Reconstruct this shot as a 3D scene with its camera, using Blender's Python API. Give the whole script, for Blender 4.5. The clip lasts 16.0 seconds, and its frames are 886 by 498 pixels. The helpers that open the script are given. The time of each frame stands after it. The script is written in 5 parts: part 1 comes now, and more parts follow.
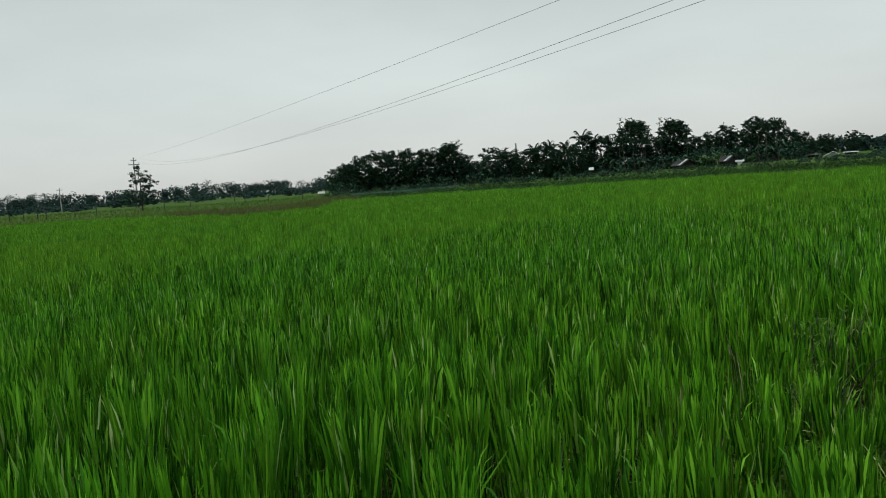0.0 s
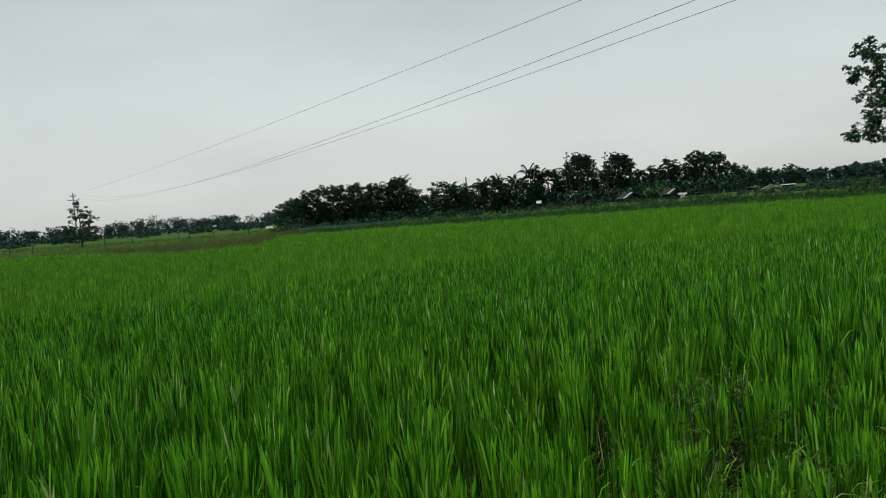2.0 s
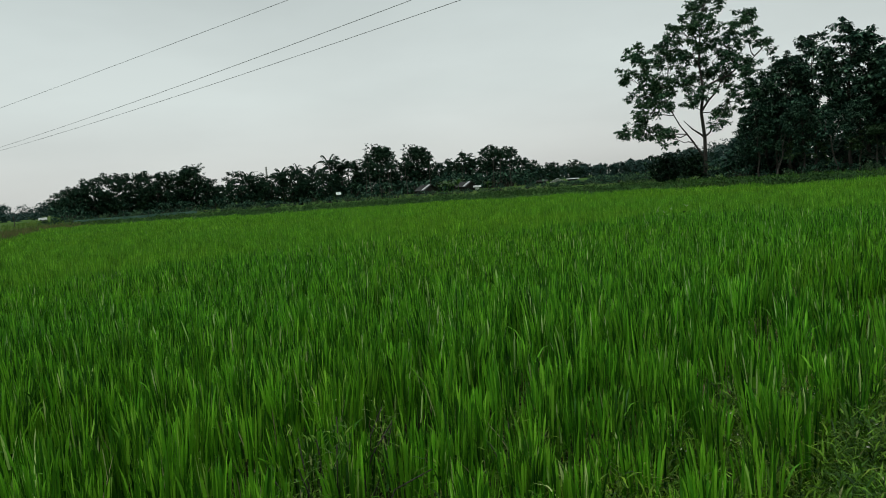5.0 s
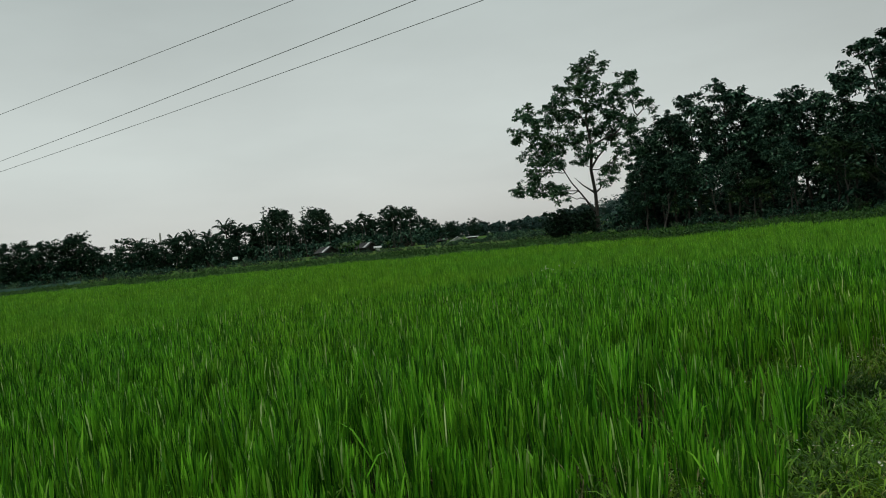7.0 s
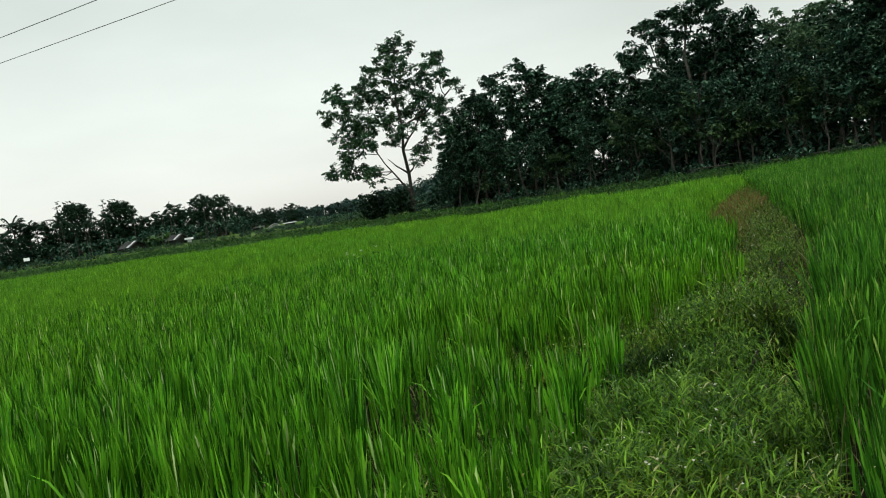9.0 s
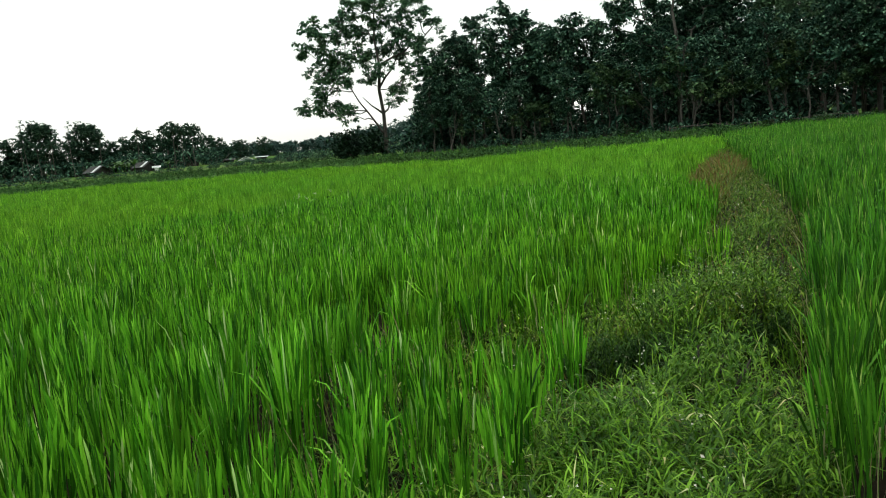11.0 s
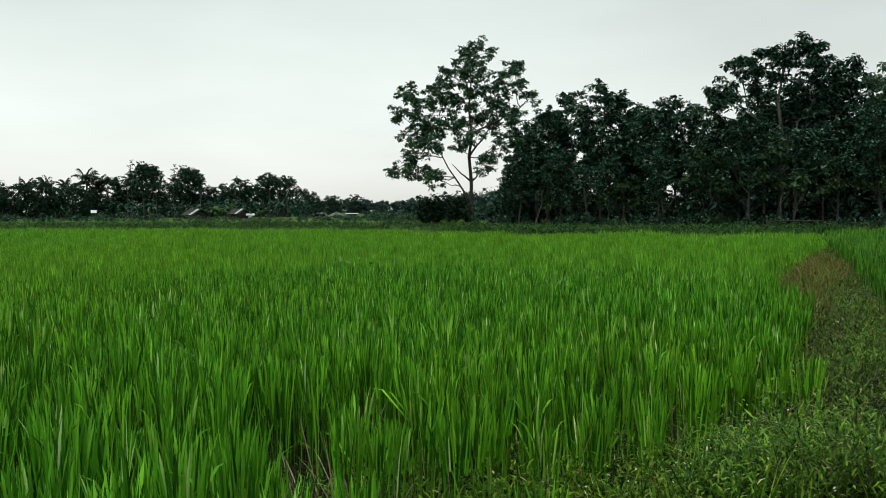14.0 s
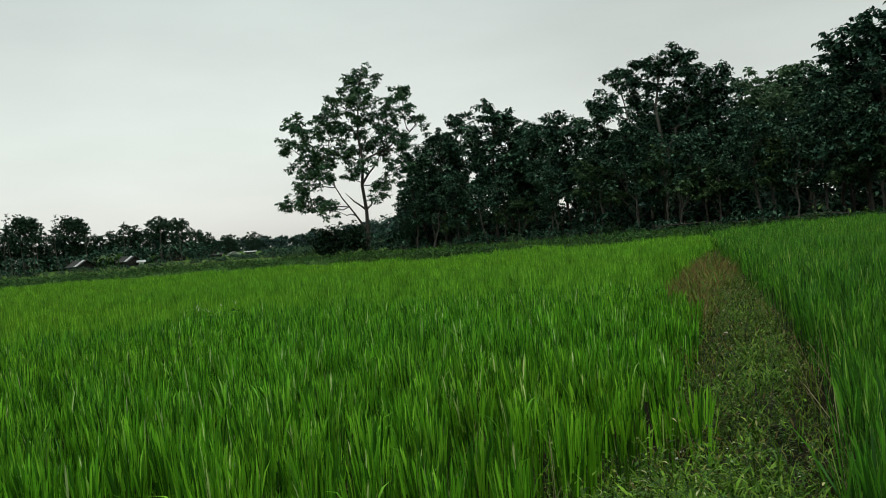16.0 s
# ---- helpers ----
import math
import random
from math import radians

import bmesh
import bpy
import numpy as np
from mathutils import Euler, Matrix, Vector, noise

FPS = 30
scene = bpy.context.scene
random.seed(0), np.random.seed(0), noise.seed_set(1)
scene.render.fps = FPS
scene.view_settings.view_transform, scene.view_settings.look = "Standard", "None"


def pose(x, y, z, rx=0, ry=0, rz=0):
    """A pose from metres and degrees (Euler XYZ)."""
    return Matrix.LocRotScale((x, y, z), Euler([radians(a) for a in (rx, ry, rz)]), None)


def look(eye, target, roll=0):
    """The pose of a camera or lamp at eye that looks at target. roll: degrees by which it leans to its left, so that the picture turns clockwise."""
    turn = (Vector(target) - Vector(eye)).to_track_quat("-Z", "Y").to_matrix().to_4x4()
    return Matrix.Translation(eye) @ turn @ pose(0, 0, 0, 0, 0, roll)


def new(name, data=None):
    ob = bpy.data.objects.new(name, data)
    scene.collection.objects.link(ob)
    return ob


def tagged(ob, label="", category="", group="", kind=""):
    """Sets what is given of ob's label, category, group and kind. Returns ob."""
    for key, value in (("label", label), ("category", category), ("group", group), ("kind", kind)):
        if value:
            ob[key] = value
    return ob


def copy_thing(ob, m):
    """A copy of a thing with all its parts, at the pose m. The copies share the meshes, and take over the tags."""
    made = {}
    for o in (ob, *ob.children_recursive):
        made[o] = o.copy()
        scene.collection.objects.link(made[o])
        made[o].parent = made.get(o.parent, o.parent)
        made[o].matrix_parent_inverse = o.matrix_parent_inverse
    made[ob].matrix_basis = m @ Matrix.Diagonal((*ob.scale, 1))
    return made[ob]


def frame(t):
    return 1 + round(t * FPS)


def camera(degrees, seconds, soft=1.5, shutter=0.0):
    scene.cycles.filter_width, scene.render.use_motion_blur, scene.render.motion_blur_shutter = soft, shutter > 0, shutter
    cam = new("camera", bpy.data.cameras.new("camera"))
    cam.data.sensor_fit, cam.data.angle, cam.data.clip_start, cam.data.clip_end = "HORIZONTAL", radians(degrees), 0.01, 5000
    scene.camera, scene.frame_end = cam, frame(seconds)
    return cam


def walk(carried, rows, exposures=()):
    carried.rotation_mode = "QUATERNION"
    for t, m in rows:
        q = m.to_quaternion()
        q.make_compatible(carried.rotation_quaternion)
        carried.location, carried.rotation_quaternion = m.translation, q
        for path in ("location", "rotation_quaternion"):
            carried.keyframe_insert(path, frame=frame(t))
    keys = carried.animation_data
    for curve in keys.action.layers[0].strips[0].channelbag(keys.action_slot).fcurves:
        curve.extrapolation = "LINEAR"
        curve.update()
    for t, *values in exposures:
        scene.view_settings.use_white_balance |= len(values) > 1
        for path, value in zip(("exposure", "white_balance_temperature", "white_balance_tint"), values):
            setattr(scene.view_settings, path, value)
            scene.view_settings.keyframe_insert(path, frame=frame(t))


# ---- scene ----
cam = camera(58.8, 16.0, soft=1.0)
PATH = [
    (0, (0.000, 0.000, 1.538), (0.276, 9.960, 0.684), -4.46),
    (0.5, (0.121, 0.221, 1.560), (0.714, 10.156, 0.584), -3.81),
    (1, (0.193, 0.277, 1.595), (1.241, 10.186, 0.751), -4.99),
    (1.5, (0.363, 0.315, 1.589), (1.582, 10.228, 1.095), -4.56),
    (2, (0.530, 0.349, 1.591), (1.448, 10.295, 1.109), -4.79),
    (2.5, (0.615, 0.408, 1.580), (1.313, 10.361, 0.914), -3.34),
    (3, (0.739, 0.588, 1.585), (1.785, 10.493, 0.694), -2.54),
    (3.5, (0.880, 0.684, 1.583), (2.750, 10.471, 0.738), -2.45),
    (4, (1.162, 0.856, 1.548), (4.055, 10.386, 0.652), -2.58),
    (4.2, (1.256, 0.926, 1.524), (4.483, 10.348, 0.626), -2.67),
    (6.3, (2.055, 1.542, 1.579), (5.274, 11.008, 1.398), -6.52),
    (6.5, (2.124, 1.612, 1.564), (5.523, 11.017, 1.523), -6.06),
    (7, (2.267, 1.807, 1.529), (6.771, 10.734, 1.388), -5.93),
    (7.5, (2.455, 1.869, 1.503), (8.471, 9.852, 1.220), -7.20),
    (8, (2.617, 1.886, 1.516), (8.760, 9.767, 1.118), -8.80),
    (8.2, (2.653, 1.903, 1.511), (8.839, 9.750, 1.126), -8.92),
    (10.3, (3.371, 2.480, 1.503), (9.761, 10.059, 0.193), -7.58),
    (10.5, (3.439, 2.520, 1.495), (9.761, 10.156, 0.179), -6.86),
    (11, (3.612, 2.643, 1.506), (10.109, 10.117, 0.115), -5.23),
    (11.5, (3.769, 2.732, 1.501), (9.662, 10.730, 0.357), -6.16),
    (12, (3.973, 2.836, 1.524), (9.452, 11.125, 0.398), -5.85),
    (12.5, (4.177, 2.995, 1.518), (10.083, 11.002, 0.517), -4.18),
    (13, (4.356, 3.103, 1.519), (10.482, 10.984, 0.910), -2.06),
    (13.5, (4.580, 3.175, 1.531), (10.506, 11.203, 0.876), -1.63),
    (14, (4.751, 3.254, 1.501), (10.499, 11.423, 1.023), -0.26),
    (14.5, (4.996, 3.363, 1.516), (11.041, 11.325, 1.281), -1.02),
    (15, (5.309, 3.513, 1.489), (11.690, 11.201, 1.074), -3.23),
    (15.5, (5.452, 3.542, 1.524), (11.838, 11.227, 1.115), -4.67),
    (16, (5.600, 3.653, 1.522), (12.308, 11.067, 1.321), -4.84),
]
EXPOSURES = [
    (0, -0.10, 6450, 4),
    (0.5, 0.04, 6450, 4),
    (1, 0.21, 6450, 4),
    (1.5, 0.08, 6450, 4),
    (2, -0.12, 6450, 4),
    (2.5, -0.09, 6450, 4),
    (3, 0.08, 6450, 4),
    (3.5, 0.24, 6450, 4),
    (4, 0.0, 6450, 4),
    (6.5, -0.2, 6500, 4),
    (7, -0.26, 6560, 4),
    (7.5, -0.05, 6640, 4),
    (8, 0.07, 6660, 4),
    (8.2, 0.12, 6680, 4),
    (10.3, 0.60, 6740, 2),
    (10.5, 0.64, 6740, 2),
    (11, 0.71, 6740, 2),
    (11.5, 0.72, 6740, 2),
    (12, 0.42, 6740, 2),
    (12.5, 0.35, 6650, 4),
    (13, 0.38, 6650, 4),
    (13.5, 0.00, 6560, 4),
    (14, 0.33, 6620, 4),
    (14.5, -0.14, 6520, 4),
    (15, 0.06, 6720, 4),
    (15.5, 0.22, 6720, 4),
    (16, 0.15, 6700, 4),
]
walk(cam, [(t, look(eye, target, roll)) for t, eye, target, roll in PATH], EXPOSURES)

# ---- world and light: an overcast afternoon ----
world = bpy.data.worlds.new("overcast_sky")
scene.world = world
world.use_nodes = True
wn, wl = world.node_tree.nodes, world.node_tree.links
wn.clear()
w_out = wn.new("ShaderNodeOutputWorld")
w_add = wn.new("ShaderNodeAddShader")
w_sky = wn.new("ShaderNodeTexSky")
w_sky.sky_type = "NISHITA"
w_sky.sun_disc = False
w_sky.sun_elevation = radians(65)
w_sky.sun_rotation = radians(235)
w_bg = wn.new("ShaderNodeBackground")
w_bg.inputs["Strength"].default_value = 0.05
w_grey = wn.new("ShaderNodeHueSaturation")
w_grey.inputs["Saturation"].default_value = 0.12
wl.new(w_sky.outputs["Color"], w_grey.inputs["Color"])
wl.new(w_grey.outputs["Color"], w_bg.inputs["Color"])
w_co = wn.new("ShaderNodeTexCoord")
w_map = wn.new("ShaderNodeMapping")
w_map.inputs["Scale"].default_value = (1.2, 1.2, 4.0)
w_noise = wn.new("ShaderNodeTexNoise")
w_noise.inputs["Scale"].default_value = 1.3
w_noise.inputs["Detail"].default_value = 5.0
w_noise.inputs["Roughness"].default_value = 0.5
w_sep = wn.new("ShaderNodeSeparateXYZ")
w_up = wn.new("ShaderNodeValToRGB")
ramp = w_up.color_ramp
ramp.elements[0].position, ramp.elements[0].color = 0.0, (0.90, 0.88, 0.87, 1)
ramp.elements[1].position, ramp.elements[1].color = 0.42, (0.605, 0.70, 0.71, 1)
e = ramp.elements.new(0.12)
e.color = (0.785, 0.845, 0.835, 1)
e = ramp.elements.new(1.0)
e.color = (0.70, 0.77, 0.785, 1)
w_cl = wn.new("ShaderNodeMapRange")
w_cl.inputs["From Min"].default_value, w_cl.inputs["From Max"].default_value = 0.3, 0.7
w_cl.inputs["To Min"].default_value, w_cl.inputs["To Max"].default_value = 0.40, 0.59
w_side = wn.new("ShaderNodeMapRange")  # the cloud is thinner, so lighter, towards the west
w_side.inputs["From Min"].default_value, w_side.inputs["From Max"].default_value = -0.6, 0.9
w_side.inputs["To Min"].default_value, w_side.inputs["To Max"].default_value = 1.12, 1.02
w_mul = wn.new("ShaderNodeMath")
w_mul.operation = "MULTIPLY"
w_high = wn.new("ShaderNodeMapRange")  # an overcast sky is brightest overhead
w_high.inputs["From Min"].default_value, w_high.inputs["From Max"].default_value = 0.42, 0.95
w_high.inputs["To Min"].default_value, w_high.inputs["To Max"].default_value = 0.97, 1.42
w_mul2 = wn.new("ShaderNodeMath")
w_mul2.operation = "MULTIPLY"
w_cloud = wn.new("ShaderNodeBackground")
wl.new(w_co.outputs["Generated"], w_map.inputs["Vector"])
wl.new(w_map.outputs["Vector"], w_noise.inputs["Vector"])
wl.new(w_co.outputs["Generated"], w_sep.inputs[0])
wl.new(w_sep.outputs["Z"], w_up.inputs["Fac"])
wl.new(w_sep.outputs["X"], w_side.inputs["Value"])
wl.new(w_noise.outputs["Fac"], w_cl.inputs["Value"])
wl.new(w_cl.outputs[0], w_mul.inputs[0])
wl.new(w_side.outputs[0], w_mul.inputs[1])
wl.new(w_up.outputs["Color"], w_cloud.inputs["Color"])
wl.new(w_sep.outputs["Z"], w_high.inputs["Value"])
wl.new(w_mul.outputs[0], w_mul2.inputs[0])
wl.new(w_high.outputs[0], w_mul2.inputs[1])
wl.new(w_mul2.outputs[0], w_cloud.inputs["Strength"])
wl.new(w_bg.outputs[0], w_add.inputs[0])
wl.new(w_cloud.outputs[0], w_add.inputs[1])
wl.new(w_add.outputs[0], w_out.inputs["Surface"])

sun = new("sun", bpy.data.lights.new("sun", "SUN"))
sun.data.energy, sun.data.angle, sun.data.color = 0.9, radians(12), (1.0, 0.96, 0.9)
sun.matrix_world = look((0, 0, 60), (-math.sin(radians(235)) * 22, -math.cos(radians(235)) * 22, 60 - 47.2))


# ---- materials ----
def material(name):
    m = bpy.data.materials.new(name)
    m.use_nodes = True
    nt = m.node_tree
    nt.nodes.clear()
    return m, nt, nt.nodes, nt.links


def leaf_material(name, stops, through_share=0.35, rough=0.5, patch=3.0, patch_tint=(1.15, 0.95, 0.8), gloss=0.35, tuft=0.0):
    """Foliage: every leaf takes its own tone out of the stops; wide patches shift it a little."""
    m, nt, n, l = material(name)
    geo = n.new("ShaderNodeNewGeometry")
    ramp = n.new("ShaderNodeValToRGB")
    while len(ramp.color_ramp.elements) < len(stops):
        ramp.color_ramp.elements.new(0.5)
    for k, (pos, col) in enumerate(stops):
        ramp.color_ramp.elements[k].position = pos
        ramp.color_ramp.elements[k].color = (*col, 1)
    l.new(geo.outputs["Random Per Island"], ramp.inputs["Fac"])
    co = n.new("ShaderNodeTexCoord")
    nz = n.new("ShaderNodeTexNoise")
    nz.inputs["Scale"].default_value, nz.inputs["Detail"].default_value = 1 / patch, 3
    l.new(co.outputs["Object"], nz.inputs["Vector"])
    mr = n.new("ShaderNodeMapRange")
    mr.inputs["From Min"].default_value, mr.inputs["From Max"].default_value = 0.4, 0.65
    l.new(nz.outputs["Fac"], mr.inputs["Value"])
    mx = n.new("ShaderNodeMix")
    mx.data_type, mx.blend_type = "RGBA", "MULTIPLY"
    mx.inputs[7].default_value = (*patch_tint, 1)
    l.new(mr.outputs[0], mx.inputs[0])
    l.new(ramp.outputs["Color"], mx.inputs[6])
    tone = mx.outputs[2]
    if tuft:   # neighbouring tufts differ in vigour, so in tone
        flat = n.new("ShaderNodeMapping")
        flat.inputs["Scale"].default_value = (1, 1, 0)
        l.new(co.outputs["Object"], flat.inputs["Vector"])
        tz = n.new("ShaderNodeTexNoise")
        tz.inputs["Scale"].default_value, tz.inputs["Detail"].default_value = 1 / tuft, 2
        l.new(flat.outputs[0], tz.inputs["Vector"])
        tr_ = n.new("ShaderNodeMapRange")
        tr_.inputs["From Min"].default_value, tr_.inputs["From Max"].default_value = 0.35, 0.65
        tr_.inputs["To Min"].default_value, tr_.inputs["To Max"].default_value = 0.6, 1.32
        l.new(tz.outputs["Fac"], tr_.inputs["Value"])
        mt = n.new("ShaderNodeVectorMath")
        mt.operation = "SCALE"
        l.new(mx.outputs[2], mt.inputs[0])
        l.new(tr_.outputs[0], mt.inputs["Scale"])
        tone = mt.outputs[0]
    fine = n.new("ShaderNodeTexNoise")
    fine.inputs["Scale"].default_value, fine.inputs["Detail"].default_value = 60, 2
    l.new(co.outputs["Object"], fine.inputs["Vector"])
    bump = n.new("ShaderNodeBump")
    bump.inputs["Strength"].default_value, bump.inputs["Distance"].default_value = 0.25, 0.01
    l.new(fine.outputs["Fac"], bump.inputs["Height"])
    p = n.new("ShaderNodeBsdfPrincipled")
    p.inputs["Roughness"].default_value = rough
    p.inputs["Specular IOR Level"].default_value = gloss
    l.new(tone, p.inputs["Base Color"])
    l.new(bump.outputs[0], p.inputs["Normal"])
    tr = n.new("ShaderNodeBsdfTranslucent")
    l.new(tone, tr.inputs["Color"])
    ms = n.new("ShaderNodeMixShader")
    ms.inputs[0].default_value = through_share
    out = n.new("ShaderNodeOutputMaterial")
    l.new(p.outputs[0], ms.inputs[1])
    l.new(tr.outputs[0], ms.inputs[2])
    l.new(ms.outputs[0], out.inputs["Surface"])
    return m


def solid_material(name, dark, light, scale=4.0, rough=0.8, metal=0.0, bump=0.4, stretch=(1, 1, 1), grain=40.0, gloss=0.3):
    """Soil, bark, timber, plaster, sheet metal: stains at one scale, grain at a finer one."""
    m, nt, n, l = material(name)
    co = n.new("ShaderNodeTexCoord")
    mp = n.new("ShaderNodeMapping")
    mp.inputs["Scale"].default_value = stretch
    l.new(co.outputs["Object"], mp.inputs["Vector"])
    a = n.new("ShaderNodeTexNoise")
    a.inputs["Scale"].default_value, a.inputs["Detail"].default_value = scale, 6
    b = n.new("ShaderNodeTexNoise")
    b.inputs["Scale"].default_value, b.inputs["Detail"].default_value = grain, 4
    l.new(mp.outputs[0], a.inputs["Vector"])
    l.new(mp.outputs[0], b.inputs["Vector"])
    add = n.new("ShaderNodeMath")
    add.operation = "MULTIPLY_ADD"
    add.inputs[1].default_value = 0.45
    l.new(b.outputs["Fac"], add.inputs[0])
    l.new(a.outputs["Fac"], add.inputs[2])
    ramp = n.new("ShaderNodeValToRGB")
    ramp.color_ramp.elements[0].position, ramp.color_ramp.elements[0].color = 0.5, (*dark, 1)
    ramp.color_ramp.elements[1].position, ramp.color_ramp.elements[1].color = 0.95, (*light, 1)
    l.new(add.outputs[0], ramp.inputs["Fac"])
    bp = n.new("ShaderNodeBump")
    bp.inputs["Strength"].default_value, bp.inputs["Distance"].default_value = bump, 0.02
    l.new(add.outputs[0], bp.inputs["Height"])
    p = n.new("ShaderNodeBsdfPrincipled")
    p.inputs["Roughness"].default_value, p.inputs["Metallic"].default_value = rough, metal
    p.inputs["Specular IOR Level"].default_value = gloss
    l.new(ramp.outputs["Color"], p.inputs["Base Color"])
    l.new(bp.outputs[0], p.inputs["Normal"])
    out = n.new("ShaderNodeOutputMaterial")
    l.new(p.outputs[0], out.inputs["Surface"])
    return m


# The last stop turns a few blades pale, as painted glints on the leaves.
RICE = leaf_material("rice_leaf", [(0.0, (0.010, 0.058, 0.004)), (0.3, (0.046, 0.190, 0.010)), (0.7, (0.116, 0.37, 0.018)), (0.965, (0.19, 0.48, 0.036)), (1.0, (0.50, 0.66, 0.30))], 0.08, 0.45, 4.0, (1.22, 1.03, 0.9), 0.16, 0.16)
# Lighter, evener copy of the rice tones; the far tips' light is put into colour.
RICE_FAR = leaf_material("far_rice_lightened", [(0.0, (0.042, 0.155, 0.010)), (0.4, (0.094, 0.285, 0.016)), (0.8, (0.160, 0.405, 0.026)), (1.0, (0.24, 0.51, 0.048))], 0.10, 0.5, 6.0, (1.16, 1.03, 0.9), 0.14, 0.4)
RICE_DARK = leaf_material("tall_rice_leaf", [(0.0, (0.014, 0.066, 0.007)), (0.4, (0.045, 0.175, 0.013)), (0.94, (0.115, 0.34, 0.026)), (1.0, (0.34, 0.50, 0.13))], 0.14, 0.46, 3.0, (1.2, 1.05, 0.85), 0.2, 0.16)
WEED = leaf_material("weed_leaf", [(0.0, (0.014, 0.048, 0.005)), (0.35, (0.046, 0.132, 0.009)), (0.94, (0.18, 0.365, 0.032)), (0.975, (0.20, 0.21, 0.05)), (1.0, (0.55, 0.62, 0.34))], 0.16, 0.45, 0.55, (1.15, 0.97, 0.85), 0.16, 0.22)
DARKWEED = leaf_material("dark_weed_leaf", [(0.0, (0.010, 0.030, 0.004)), (0.35, (0.034, 0.082, 0.008)), (0.84, (0.10, 0.185, 0.022)), (0.95, (0.15, 0.115, 0.04)), (1.0, (0.34, 0.40, 0.20))], 0.12, 0.5, 0.55, (1.25, 0.92, 0.85), 0.08, 0.22)
HERB = leaf_material("herb_leaf", [(0.0, (0.022, 0.07, 0.007)), (0.6, (0.075, 0.18, 0.016)), (1.0, (0.19, 0.33, 0.05))], 0.2, 0.5, 0.8, (1.2, 1.0, 0.9), 0.12)
# Near-black herb tones: the shade of the channel's hollow put into colour.
SHADEHERB = leaf_material("shade_toned_herb_leaf", [(0.0, (0.006, 0.020, 0.004)), (0.6, (0.018, 0.052, 0.009)), (1.0, (0.05, 0.115, 0.022))], 0.08, 0.55, 0.8, (1.1, 1.0, 0.9), 0.1)
REDGRASS = leaf_material("reddish_dry_grass", [(0.0, (0.10, 0.072, 0.024)), (0.42, (0.20, 0.135, 0.045)), (0.62, (0.17, 0.17, 0.04)), (1.0, (0.11, 0.24, 0.03))], 0.25, 0.6, 1.0, (1.0, 1.0, 1.0), 0.2)
STRAW = leaf_material("dry_straw", [(0.0, (0.22, 0.17, 0.08)), (1.0, (0.48, 0.44, 0.26))], 0.3, 0.6, 1.0, (1, 1, 1))
FLOWER = leaf_material("pale_flower", [(0.0, (0.55, 0.5, 0.42)), (1.0, (0.8, 0.78, 0.72))], 0.3, 0.6, 1.0, (1, 1, 1))
MEADOW = leaf_material("bank_grass", [(0.0, (0.02, 0.065, 0.014)), (0.6, (0.038, 0.11, 0.02)), (1.0, (0.075, 0.165, 0.03))], 0.22, 0.6, 6.0, (1.2, 1.0, 0.85), 0.12)
MEADOWS = leaf_material("meadow_grass", [(0.0, (0.05, 0.115, 0.02)), (0.6, (0.085, 0.18, 0.03)), (1.0, (0.12, 0.20, 0.045))], 0.22, 0.7, 12.0, (1.35, 0.95, 0.8), 0.15)
VERGE = leaf_material("verge_grass", [(0.0, (0.03, 0.085, 0.022)), (0.6, (0.06, 0.145, 0.035)), (1.0, (0.11, 0.20, 0.06))], 0.22, 0.6, 9.0, (0.75, 0.8, 0.85), 0.1)
FALLOW = leaf_material("fallow_grass", [(0.0, (0.08, 0.10, 0.04)), (0.5, (0.13, 0.12, 0.055)), (1.0, (0.19, 0.14, 0.075))], 0.2, 0.7, 14.0, (0.75, 1.05, 0.7), 0.1)
CROWN = leaf_material("tree_leaf", [(0.0, (0.006, 0.021, 0.015)), (0.6, (0.023, 0.064, 0.044)), (1.0, (0.115, 0.225, 0.15))], 0.08, 0.6, 2.5, (1.15, 1.0, 0.9), 0.05)
CROWN_LIGHT = leaf_material("light_tree_leaf", [(0.0, (0.032, 0.075, 0.04)), (0.6, (0.065, 0.135, 0.072)), (1.0, (0.13, 0.215, 0.12))], 0.25, 0.5, 2.5, (1.1, 1.0, 0.85), 0.1)
CROWN_LONE = leaf_material("airy_tree_leaf", [(0.0, (0.016, 0.05, 0.03)), (0.6, (0.045, 0.115, 0.064)), (1.0, (0.13, 0.25, 0.14))], 0.25, 0.6, 2.5, (1.15, 1.0, 0.85), 0.08)
UNDERLEAF = leaf_material("olive_tree_leaf", [(0.0, (0.013, 0.035, 0.016)), (0.6, (0.034, 0.074, 0.034)), (1.0, (0.085, 0.15, 0.072))], 0.15, 0.6, 2.5, (1.2, 1.0, 0.8), 0.08)
DITCH = leaf_material("ditch_leaf", [(0.0, (0.018, 0.052, 0.016)), (0.6, (0.036, 0.095, 0.028)), (1.0, (0.075, 0.15, 0.05))], 0.12, 0.6, 5.0, (1.2, 1.0, 0.8), 0.06)
# Bluish, low-contrast greens: the haze over the far woods is mixed into the leaf colour.
CROWN_HAZED = leaf_material("hazed_far_wood_leaf", [(0.0, (0.024, 0.050, 0.046)), (1.0, (0.045, 0.085, 0.074))], 0.15, 0.7, 20.0, (1.1, 1.0, 0.95), 0.05)
BUSH = leaf_material("dark_bush_leaf", [(0.0, (0.006, 0.014, 0.009)), (0.7, (0.014, 0.034, 0.02)), (1.0, (0.035, 0.075, 0.04))], 0.08, 0.6, 2.0, (1.1, 1.0, 0.9), 0.05)
